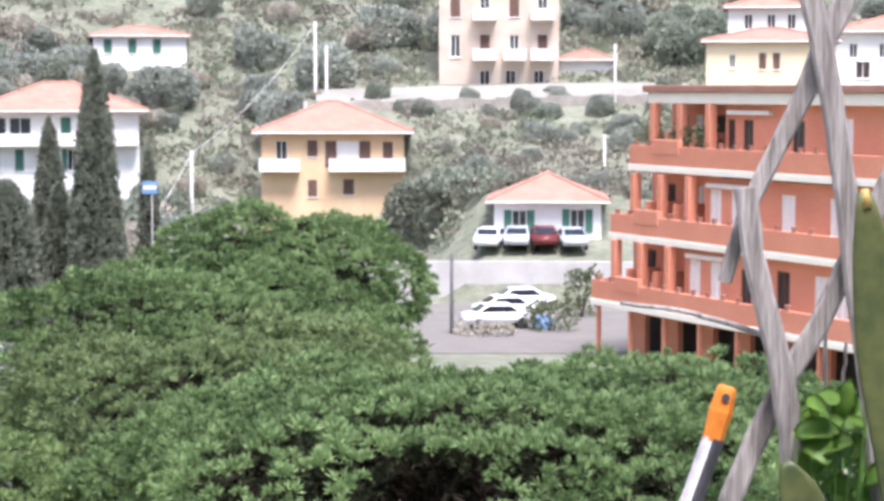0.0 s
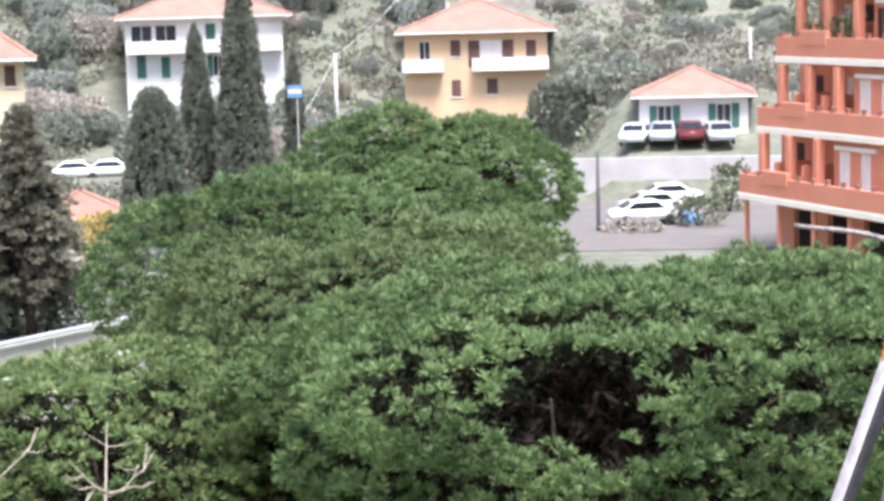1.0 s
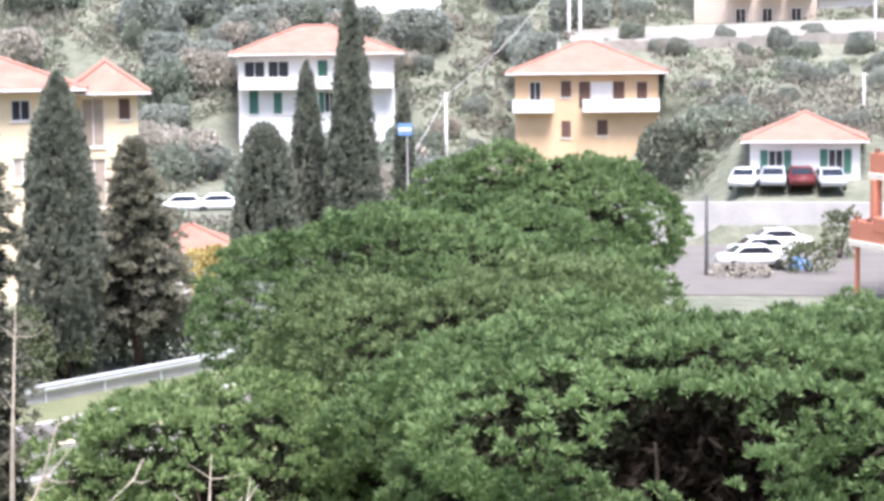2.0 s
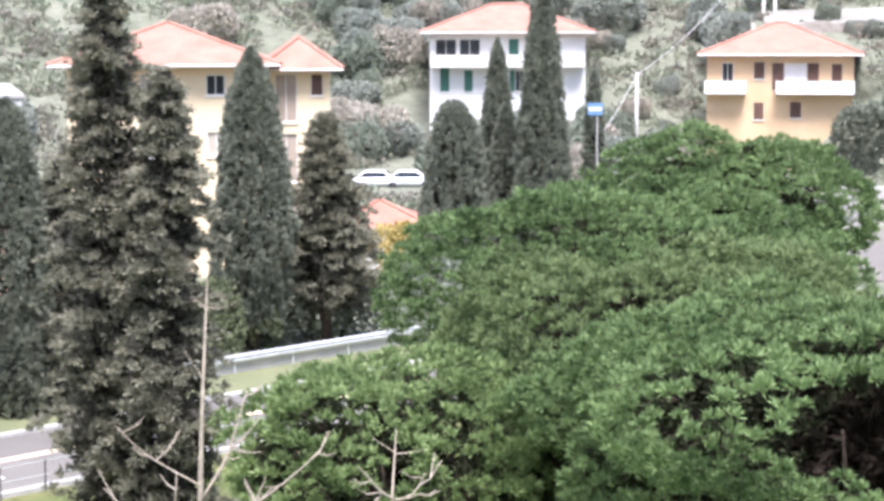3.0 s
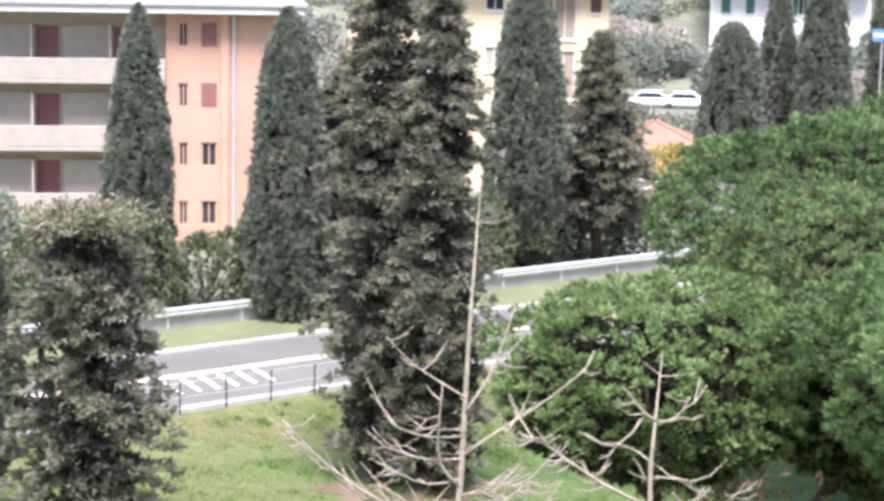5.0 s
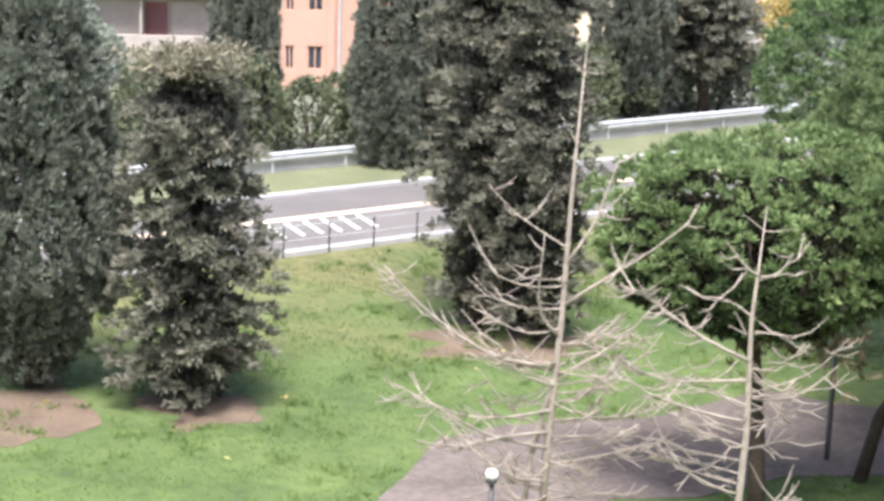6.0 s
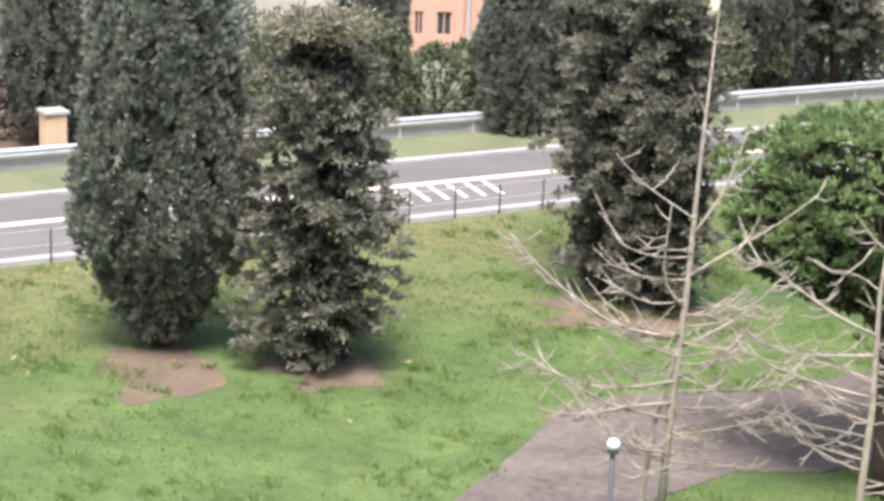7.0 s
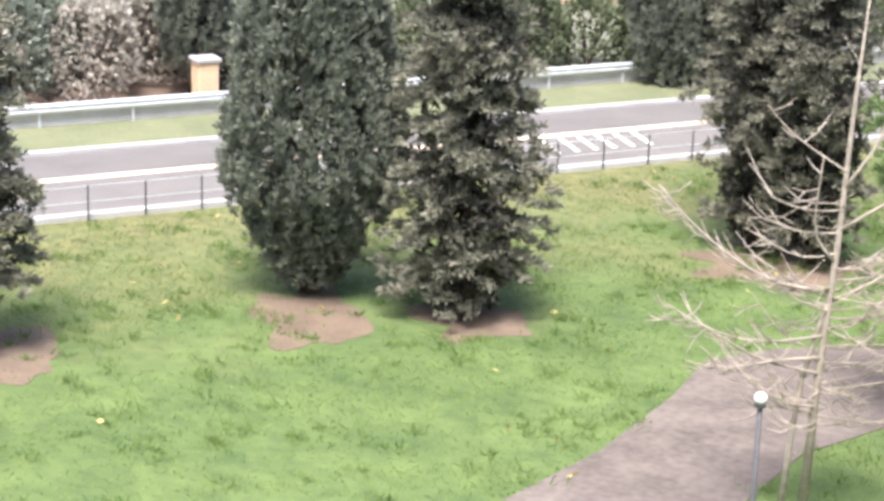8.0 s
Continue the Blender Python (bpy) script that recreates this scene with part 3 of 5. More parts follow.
# paved path through the park, and bare soil
def blob(cx, cy, rx, ry, seed, n=26, amp=0.18, rz=0.0):
    out = []
    for k in range(n):
        a = k * math.tau / n
        q = 1 + amp * noise.noise(Vector((math.cos(a) * 1.7 + seed, math.sin(a) * 1.7, seed)))
        x, y = rx * q * math.cos(a), ry * q * math.sin(a)
        out.append((cx + x * math.cos(rz) - y * math.sin(rz), cy + x * math.sin(rz) + y * math.cos(rz)))
    return out


PATH_EDGE = [(-16.2, 20), (-15.93, 28.7), (-15.6, 31.9), (-15.75, 35.4), (-16.1, 37.7), (-15.2, 39.4), (-12.5, 41.5), (-10.8, 44.8), (-9.2, 44.6), (-3, 45.5), (8, 48), (8, 43.5), (-3, 41.2), (-7.2, 40.1), (-8.9, 39.1), (-10.1, 37.1), (-11.6, 36.2), (-12.4, 34.0), (-12.4, 31.2), (-12.8, 20)]
tagged(part("path", poly(bmesh.new(), PATH_EDGE, -0.1, 0.025), M["paving"]), "mauve-grey asphalt footpath curving through the park", "path", kind="structure")
for (cx, cy, rx, ry, lab) in ((-24.4, 35.4, 1.25, 2.3, "reddish bare soil round the cypress foot"), (-21.4, 37.2, 1.2, 1.3, "brown soil under the layered conifer"),
                              (-28.3, 29.6, 1.3, 2.0, "brown soil at the foot of a conifer"), (-17.8, 45.6, 2.2, 2.0, "brown soil below tall conifers")):
    tagged(part("soil_patch", poly(bmesh.new(), blob(cx, cy, rx, ry, cx, 90, 0.7, 0.75), -0.1, 0.012), M["soil"]), lab, "soil", kind="structure")
tagged(part("soil_litter", poly(bmesh.new(), blob(0.8, 40.0, 8.0, 7.5, 3.3), -0.1, 0.008), M["litter"]), "brown needle litter below the pines", "soil", kind="structure")


def inside_path(X, Y):
    inside = np.zeros(len(X), bool)
    for (x1, y1), (x2, y2) in zip(PATH_EDGE, PATH_EDGE[1:] + PATH_EDGE[:1]):
        inside ^= ((y1 > Y) != (y2 > Y)) & (X < (x2 - x1) * (Y - y1) / (y2 - y1 + 1e-9) + x1)
    return inside


def lawn_grass():
    rng = np.random.default_rng(5)
    nc = 9000
    sc, qc = rng.uniform(2, 46, nc), rng.uniform(22, 48.9, nc)
    wc = np.array([noise.noise(Vector((x * 0.25, y * 0.25, 2.0))) for x, y in zip(sc, qc)])
    pick = wc > rng.uniform(-1.0, 0.45, nc)
    sc, qc, sz = sc[pick], qc[pick], rng.uniform(0.2, 0.8, nc)[pick]
    per = 24
    s, q = (np.repeat(v, per) for v in (sc, qc))
    n = len(s)
    s = s + rng.normal(0, 1, n) * np.repeat(sz, per) * 1.6
    q = q + rng.normal(0, 1, n) * np.repeat(sz, per) * 0.8
    q = np.minimum(q, 48.8)
    X = U.x * s + V2.x * q
    Y = U.y * s + V2.y * q
    keep = ~inside_path(X, Y)
    for (cx, cy, r) in ((-24.3, 35.6, 1.5), (-21.3, 37.4, 1.3), (-28.3, 29.6, 1.4), (-17.8, 45.6, 1.9)):
        keep &= np.hypot(X - cx, Y - cy) > r * rng.uniform(0.7, 1.1, n)
    keep &= ~((np.hypot((X - 0.8) / 8.0, (Y - 40.0) / 7.5) < 0.95))
    X, Y = X[keep], Y[keep]
    P = np.stack([X, Y, np.zeros(len(X))], 1)
    ob = kites("grass", P, np.tile([0, 0, 0.16], (len(P), 1)), 0.085, 0.018, 2, 0.6, rng, M["blade"])
    tagged(ob, "short uneven winter grass on the lawn", "grass", kind="stuff")


def lawn_tufts():
    """Longer tussocks scattered over the short lawn."""
    rng = np.random.default_rng(6)
    nc = 2600
    s, q = rng.uniform(2, 46, nc), rng.uniform(22, 48.5, nc)
    X, Y = U.x * s + V2.x * q, U.y * s + V2.y * q
    d = np.array([noise.noise(Vector((x * 0.45, y * 0.45, 7.0))) for x, y in zip(X, Y)])
    keep = (d > rng.uniform(-0.3, 0.6, nc)) & ~inside_path(X, Y) & (np.hypot((X - 0.8) / 8.0, (Y - 40.0) / 7.5) > 0.95)
    X, Y = X[keep], Y[keep]
    n, per = len(X), 16
    sz = np.repeat(rng.uniform(0.05, 0.2, n), per)
    P = np.stack([np.repeat(X, per) + rng.normal(0, 1, n * per) * sz * 1.4, np.repeat(Y, per) + rng.normal(0, 1, n * per) * sz, np.full(n * per, 0.005)], 1)
    ob = kites("grass_tussocks", P, np.tile([0, 0, 0.35], (len(P), 1)), np.repeat(sz + 0.07, 3), 0.022, 3, 0.35, rng, M["tussock"])
    tagged(ob, "longer dark green tussocks in the lawn", "grass", kind="stuff")


lawn_grass()
lawn_tufts()
rngl = np.random.default_rng(15)
s_, q_ = rngl.uniform(4, 44, 70), rngl.uniform(24, 48, 70)
tagged(kites("fallen_leaves", np.stack([U.x * s_ + V2.x * q_, U.y * s_ + V2.y * q_, np.full(70, 0.06)], 1), np.tile([1.0, 0.3, 0.05], (70, 1)), 0.20, 0.12, 1, 0.5, rngl, M["yellowleaf"]), "pale yellow fallen leaves scattered on the lawn", "leaves", kind="stuff")

# ---- trees in the park ----
small_pine = umbrella_pine((-8.75, 36.3, 0), (-9.3, 36.6, 5.1, 3.35, 2.6, 2.6), 11, "small umbrella pine with a dark leaning trunk beside the path", material="pine_light", under=0.62, core=(0.1, 0.5))
rngd = np.random.default_rng(19)
dry_at = rngd.normal(0, 1, (150, 3)) * np.array([0.75, 0.6, 0.42]) + np.array([0.9, 0.3, 4.0])
kites("dry_foliage", dry_at, rngd.normal(0, 1, dry_at.shape), 0.3, 0.035, 11, 0.7, rngd, M["dry_needles"], small_pine, label="brown withered branchlets on the shaded side")
umbrella_pine((-7.5, 39.6, 0), (-5.1, 39.2, 4.9, 2.7, 2.2, 2.4), 18, "low umbrella pine with a thin dark trunk beside the path", under=0.8)
umbrella_pine((-1.2, 36.5, 0), (0.0, 35.2, 5.9, 6.5, 4.4, 3.5), 12, "broad umbrella pine with a dark gap in its crown", gaps=((-0.3, 30.4, 7.5, 1.3, 2.2, 0.74), (-0.1, 32.6, 7.1, 1.15, 1.9, 0.72)))
umbrella_pine((5.0, 39.5, 0), (4.3, 38.6, 6.0, 4.2, 3.6, 3.1), 13, "umbrella pine with a dense rounded crown")
umbrella_pine((-2.6, 43.0, 0), (-4.2, 41.6, 5.3, 5.3, 3.5, 3.9), 14, "umbrella pine with a slightly dry crown between its neighbours", material="pine_old", under=0.95)
umbrella_pine((-5.4, 48.4, 0), (-6.1, 48.0, 5.8, 5.6, 3.6, 4.3), 15, "large umbrella pine with a high domed crown")
umbrella_pine((-4.4, 58.5, 0), (-4.9, 58.0, 6.6, 4.5, 3.6, 4.1), 16, "umbrella pine at the rear edge of the grove", core=(0.4, 0.9), cell=0.37)

column_tree((-25.7, 36.9, 0), 9.9, 2.05, 21, "stout dark green cypress with a rounded foot on bare soil", foot=0.45, peak=0.36, waist=0.3, hip=0.36)
column_tree((-21.9, 37.5, 0), 8.0, 1.62, 22, "brownish conifer with layered drooping branches and a bushy top", "layered", foot=0.12, peak=0.17, name="layered_conifer", tip="straw")
column_tree((-18.75, 46.6, 0), 15.2, 1.5, 23, "tall old conifer with ragged layered branches", "layered", foot=0.4, peak=0.5, name="layered_conifer")
column_tree((-17.1, 46.2, 0), 12.9, 1.5, 24, "tall ragged conifer with brown twigs near the foot", "layered", foot=0.4, peak=0.55, name="layered_conifer")
column_tree((-29.6, 64.6, 0), 10.9, 1.5, 25, "slim dark cypress behind the guard rail", foot=0.3, peak=0.4)
column_tree((-28.0, 65.4, 0), 9.2, 1.3, 36, "dark ragged conifer close beside a slim cypress", "layered", foot=0.3, peak=0.5, name="layered_conifer")
column_tree((-35.6, 64.7, 0), 10.8, 1.35, 26, "dark cypress in front of the peach apartment block", foot=0.3, peak=0.45)
column_tree((-25.6, 79.4, 0), 12.3, 1.75, 27, "tall grey-green cypress beside the road", foot=1.4, peak=0.5, leaf=0.32)
column_tree((-23.2, 81.9, 0), 9.9, 2.1, 28, "dark ragged conifer with bare lower trunk", "layered", foot=1.5, peak=0.8, leaf=0.34, name="layered_conifer")
column_tree((-21.1, 97.7, 0), 9.3, 1.8, 29, "broad blunt cypress on the far side of the park", foot=0.3, peak=0.3, leaf=0.36)
column_tree((-19.5, 103.2, 0), 8.9, 1.0, 30, "small olive-green cypress between taller ones", foot=0.3, peak=0.4, leaf=0.36)
column_tree((-20.4, 105.4, 0), 12.2, 1.15, 31, "reddish brown pointed cypress", foot=0.3, peak=0.6, leaf=0.36)
column_tree((-17.2, 100.7, 0), 15.5, 1.5, 32, "very tall dark pointed cypress", foot=0.3, peak=0.6, leaf=0.36)
column_tree((-16.5, 114, 0), 10.3, 0.7, 33, "narrow dark cypress near the blue sign", foot=0.3, peak=0.4, leaf=0.36)
column_tree((-41.3, 52.6, 0), 11.5, 1.35, 34, "dark cypress behind the guard rail near the gate pillar", foot=1.2, peak=0.45)
column_tree((-29.0, 29.4, 0), 8.5, 1.35, 35, "dark conifer at the lawn's edge", "layered", foot=1.0, peak=0.4, name="layered_conifer")

# shrubs beyond the guard rail
rng0 = np.random.default_rng(8)
for k in range(26):
    s = -6 + k * 2.6 + rng0.uniform(-0.8, 0.8)
    n = rng0.uniform(61.8, 65.5)
    p = U * s + V2 * n
    dry = s < 27
    if 20.5 < s < 25.5:
        p += V2 * 3.0
    bush((p.x, p.y, 0), rng0.uniform(1.5, 2.3), rng0.uniform(1.3, 1.9), rng0.uniform(2.4, 3.6) * (1.35 if dry else 1), 60 + k, "dry bare-twigged shrub behind the road" if dry else "grey-green shrub behind the guard rail", "twig" if dry and k % 3 else ("olive" if dry else "shrub"), density=34, group="shrubs behind the road")

# a denser dry thicket further back, towards the gate
for k in range(16):
    p = U * (11 + k * 1.3 + rng0.uniform(-0.6, 0.6)) + V2 * rng0.uniform(65.5, 69.5)
    bush((p.x, p.y, 0), rng0.uniform(1.7, 2.4), rng0.uniform(1.4, 1.9), rng0.uniform(4.0, 5.6), 300 + k, "tall dry thicket shrub with pale bare twigs" if k % 3 else "grey-green tall shrub in the dry thicket", "twig" if k % 3 else "olive", density=40, group="shrubs behind the road")


# ---- buildings ----
def holed_wall(bm, w, h, t, holes, m):
    """A wall w x h in local x, z, outer face at y=0, thickness t, with openings (x0, z0, x1, z1)."""
    xs = sorted({-w / 2, w / 2, *[v for o in holes for v in (o[0], o[2])]})
    zs = sorted({0.0, h, *[v for o in holes for v in (o[1], o[3])]})
    for x0, x1 in zip(xs, xs[1:]):
        for z0, z1 in zip(zs, zs[1:]):
            cx, cz = (x0 + x1) / 2, (z0 + z1) / 2
            if not any(o[0] < cx < o[2] and o[1] < cz < o[3] for o in holes):
                box(bm, (x0, 0, z0), (x1, t, z1), 0, m)
    bmesh.ops.remove_doubles(bm, verts=bm.verts, dist=0.0005)


def louvre(x0, x1, z0, z1, y, depth, m):
    """One shutter leaf with a saw-toothed front of slats."""
    bm = bmesh.new()
    k = max(3, int((z1 - z0) / 0.13))
    prof = []
    for i in range(k):
        a, b = z0 + (z1 - z0) * i / k, z0 + (z1 - z0) * (i + 1) / k
        prof += [(y, a), (y + depth * 0.6, b - 0.005)]
    prof += [(y + depth, z1), (y + depth, z0)]
    l = [bm.verts.new(m @ Vector((x0, p, q))) for p, q in prof]
    r = [bm.verts.new(m @ Vector((x1, p, q))) for p, q in prof]
    n = len(prof)
    for i in range(n):
        bm.faces.new((l[i], l[(i + 1) % n], r[(i + 1) % n], r[i]))
    bm.faces.new(l[::-1])
    bm.faces.new(r)
    bmesh.ops.recalc_face_normals(bm, faces=bm.faces)
    return bm


def window(parent, m, o, look_="glass", shutter=None, frame_mat="trim", sill=True):
    """A window in the opening o of a wall with pose m: frame, pane, and open or closed shutters."""
    x0, z0, x1, z1 = o
    bm = bmesh.new()
    f = 0.07
    for lo, hi in (((x0, 0.06, z0), (x0 + f, 0.14, z1)), ((x1 - f, 0.06, z0), (x1, 0.14, z1)), ((x0 + f, 0.06, z0), (x1 - f, 0.14, z0 + f)), ((x0 + f, 0.06, z1 - f), (x1 - f, 0.14, z1)),
                   (((x0 + x1) / 2 - 0.03, 0.065, z0 + f), ((x0 + x1) / 2 + 0.03, 0.135, z1 - f))):
        box(bm, lo, hi, 0, m)
    w = part("window", bm, M[frame_mat], parent)
    part("pane", B((x0 + f, 0.11, z0 + f), (x1 - f, 0.125, z1 - f), 0, m), M[look_], w)
    if sill:
        part("sill", B((x0 - 0.08, -0.08, z0 - 0.09), (x1 + 0.08, 0.05, z0 - 0.004), 0.01, m), M["trim"], w)
    if shutter:
        kind, colour = shutter
        if kind == "closed":
            part("shutter", louvre(x0 + 0.02, x1 - 0.02, z0 + 0.01, z1 - 0.01, 0.0, 0.04, m), M[colour], w)
        else:
            hw = (x1 - x0) / 2
            for a in (x0 - hw - 0.02, x1 + 0.02):
                part("shutter", louvre(a, a + hw, z0, z1, -0.06, 0.05, m), M[colour], w)
    return w


def hip_roof(parent, w, d, z, rise, over, material="tile"):
    x, y = w / 2 + over, d / 2 + over
    rx = max(0.05, x - y) if w > d else 0.05
    ry = max(0.05, y - x) if d > w else 0.0
    bm = bmesh.new()
    lo = [bm.verts.new(v) for v in ((-x, -y, z - 0.16), (x, -y, z - 0.16), (x, y, z - 0.16), (-x, y, z - 0.16))]
    e = [bm.verts.new(v) for v in ((-x, -y, z), (x, -y, z), (x, y, z), (-x, y, z))]
    r = [bm.verts.new(v) for v in ((-rx, -ry, z + rise), (rx, -ry, z + rise), (rx, ry, z + rise), (-rx, ry, z + rise))]
    bm.faces.new(lo[::-1])
    for i in range(4):
        j = (i + 1) % 4
        bm.faces.new((lo[i], lo[j], e[j], e[i]))
        bm.faces.new((e[i], e[j], r[j], r[i]))
    bm.faces.new(r)
    bmesh.ops.remove_doubles(bm, verts=bm.verts, dist=0.001)
    roof = part("roof", bm, M[material], parent)
    for a, b in (((-x, -y, z), (-rx, -ry, z + rise)), ((x, -y, z), (rx, -ry, z + rise)), ((-rx, -ry, z + rise), (rx, ry, z + rise))):
        if (Vector(a) - Vector(b)).length > 0.3:
            part("ridge_tiles", tube(bmesh.new(), [a, b], [0.13, 0.13], 6), M[material], roof)
    bm = bmesh.new()
    for lo2, hi2 in (((-x, -y - 0.09, z - 0.14), (x, -y - 0.004, z - 0.02)),):
        box(bm, lo2, hi2, 0.02)
    part("gutter", bm, M["trim"], roof)
    return roof


def house(name, at, rz, w, d, h, wall, label, front, rise=2.0, over=0.5, side=(), balconies=(), category="house", roof="tile"):
    """A house with hollow walls; front, side: (opening, pane, shutter) rows; balconies: (x0, x1, z)."""
    t = thing(name, pose(*at, 0, 0, rz), label, category, "houses on the hillside")
    mf = pose(0, -d / 2, 0)
    mr = pose(w / 2, 0, 0, 0, 0, 90)
    bm = bmesh.new()
    holed_wall(bm, w, h, 0.3, [f[0] for f in front], mf)
    part("wall", bm, M[wall], t)
    bm = bmesh.new()
    holed_wall(bm, d - 0.6, h, 0.3, [f[0] for f in side], mr)
    part("wall", bm, M[wall], t)
    part("wall", B((-w / 2, -d / 2 + 0.3, 0), (-w / 2 + 0.3, d / 2 - 0.3, h)), M[wall], t)
    part("wall", B((-w / 2, d / 2 - 0.3, 0), (w / 2, d / 2, h)), M[wall], t)
    # near-black sheets inside the house, coloured as room shade
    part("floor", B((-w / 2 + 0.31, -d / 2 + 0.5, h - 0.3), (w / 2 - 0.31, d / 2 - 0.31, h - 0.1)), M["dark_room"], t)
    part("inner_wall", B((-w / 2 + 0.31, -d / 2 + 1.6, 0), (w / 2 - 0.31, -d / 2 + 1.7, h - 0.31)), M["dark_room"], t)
    for o, pane, sh in front:
        window(t, mf, o, pane, sh)
    for o, pane, sh in side:
        window(t, mr, o, pane, sh)
    for x0, x1, z in balconies:
        bm = B((x0, -d / 2 - 1.1, z - 0.16), (x1, -d / 2 - 0.004, z), 0.02)
        b = part("balcony", bm, M["trim"], t)
        bm = bmesh.new()
        box(bm, (x0, -d / 2 - 1.1, z), (x1, -d / 2 - 1.02, z + 0.85))
        box(bm, (x0, -d / 2 - 1.02, z), (x0 + 0.08, -d / 2 - 0.01, z + 0.85))
        box(bm, (x1 - 0.08, -d / 2 - 1.02, z), (x1, -d / 2 - 0.01, z + 0.85))
        part("parapet", bm, M["trim"], b)
    if rise:
        hip_roof(t, w, d, h, rise, over, roof)
    else:
        part("roof", B((-w / 2 - over, -d / 2 - over, h), (w / 2 + over, d / 2 + over, h + 0.35), 0.03), M["trim"], t)
    return t


def op(x, z, w, h):
    return (x - w / 2, z - h / 2, x + w / 2, z + h / 2)


G, R_, N_ = ("open", "green_shutter"), ("closed", "red_shutter"), None
# ochre three-storey villa
hy = house("villa", (-8.6, 160.0, 1.0), 3, 10.9, 10, 9.6, "stucco_yellow", "ochre three-storey villa with white balconies and a tiled hip roof",
      [(op(-3.9, 8.2, 0.9, 1.5), "glass", None), (op(-1.55, 8.35, 0.8, 1.25), "glass", ("closed", "brown_shutter")), (op(1.15, 7.9, 1.7, 2.0), "curtain", ("open", "brown_shutter")), (op(4.2, 8.2, 0.8, 1.3), "glass", ("closed", "brown_shutter")),
       (op(-1.55, 5.3, 0.75, 1.3), "glass", ("closed", "brown_shutter")), (op(1.2, 5.4, 0.85, 1.2), "glass", ("closed", "brown_shutter")), (op(-1.55, 2.2, 0.8, 1.3), "glass", None), (op(1.2, 2.2, 0.8, 1.3), "glass", None)],
      rise=2.3, over=0.75, balconies=((-5.6, -1.9 - 0.6, 6.75), (-0.3, 5.5, 6.75)))
# small white house with green shutters
house("cottage", (7.3, 140.0, 2.3), -3, 7.2, 8, 4.1, "stucco_white", "small white house with green shutters and a tiled hip roof",
      [(op(-1.9, 2.75, 1.0, 1.45), "glass", G), (op(2.0, 2.75, 1.0, 1.6), "glass", G), (op(0.2, 1.1, 1.8, 2.0), "dark_room", None)], rise=1.75, over=0.6)
# white two-storey house behind the cypresses
house("villa", (-31.0, 164.5, 4.0), 11, 12.4, 10, 8.2, "stucco_white", "white two-storey villa with a glazed loggia and green shutters",
      [(op(-4.9, 6.9, 1.7, 1.5), "glass", None), (op(-3.0, 6.9, 1.7, 1.5), "glass", None), (op(0.5, 6.9, 0.8, 1.5), "glass", ("closed", "green_shutter")), (op(3.6, 6.9, 0.8, 1.5), "glass", ("closed", "green_shutter")),
       (op(-5.0, 4.4, 0.75, 1.9), "glass", ("closed", "green_shutter")), (op(-3.1, 4.3, 0.7, 1.7), "glass", ("closed", "green_shutter")), (op(-2.0, 4.3, 0.7, 1.7), "curtain", None), (op(1.0, 4.3, 0.8, 1.7), "glass", G)],
      rise=2.2, over=0.8, balconies=((-6.1, 6.1, 5.55),))
# small house high on the hill
house("cottage", (-28.0, 188.5, 14.8), 10, 8.4, 7, 3.9, "stucco_white", "white hillside house with dark shutters under a low tiled roof",
      [(op(-2.9, 2.9, 0.75, 1.3), "glass", ("closed", "green_shutter")), (op(-0.7, 2.9, 0.75, 1.3), "glass", ("closed", "green_shutter")), (op(1.5, 2.9, 0.75, 1.3), "glass", ("closed", "green_shutter"))], rise=0.9, over=0.4)
# tall pale villa
tw = []
for zz in (4.2, 7.6, 11.0):
    for i, xx in enumerate((-3.7, -1.2, 1.3, 3.7)):
        tw.append((op(xx, zz, 0.85, 1.9), "glass", ("closed", "brown_shutter") if (i + int(zz)) % 2 else None))
for xx in (-1.2, 1.0, 3.4):
    tw.append((op(xx, 1.2, 0.9, 1.9), "dark_room", None))
house("palazzo", (5.0, 178.0, 13.3), -2, 10.2, 9, 14.5, "stucco_beige", "tall weathered beige villa with rows of windows and small balconies", tw, rise=2.2, over=0.5, category="house",
      balconies=((-2.2, -0.2, 3.1), (0.4, 2.3, 3.1), (2.7, 4.7, 3.1), (-2.2, -0.2, 6.5), (2.7, 4.7, 6.5)))
# yellow and white houses above the orange block
house("villa", (24.6, 153.0, 10.0), -8, 9.4, 8, 7.4, "stucco_pale", "pale yellow villa with a peach tiled roof", [(op(-0.6, 5.9, 0.55, 1.2), "glass", ("closed", "brown_shutter")), (op(0.4, 5.9, 0.55, 1.2), "glass", ("closed", "brown_shutter")), (op(-2.8, 5.9, 0.5, 1.0), "glass", None)], rise=1.0, over=0.4)
house("villa", (26.5, 166.0, 12.0), -8, 6.4, 7, 8.4, "stucco_white", "white upper house with dark windows", [(op(-1.6, 7.2, 0.7, 1.2), "glass", None), (op(0.2, 7.2, 0.7, 1.2), "glass", None), (op(1.8, 7.2, 0.7, 1.2), "glass", None)], rise=1.0, over=0.4)
house("villa", (38.0, 171.0, 12.0), -12, 10, 9, 6.6, "stucco_white", "white house with a tiled roof beside the hillside lane", [(op(-3.4, 5.0, 0.7, 1.2), "glass", None), (op(-2.6, 3.4, 1.2, 1.4), "dark_room", None), (op(-1.0, 5.0, 0.7, 1.2), "glass", None)], rise=1.4, over=0.5)
house("shed", (12.6, 178.5, 13.6), -3, 4.6, 4.5, 2.8, "stucco_white", "small outbuilding with a pink tiled roof beside the tall villa", [(op(0.6, 1.3, 0.9, 1.2), "glass", None)], rise=0.9, over=0.4)
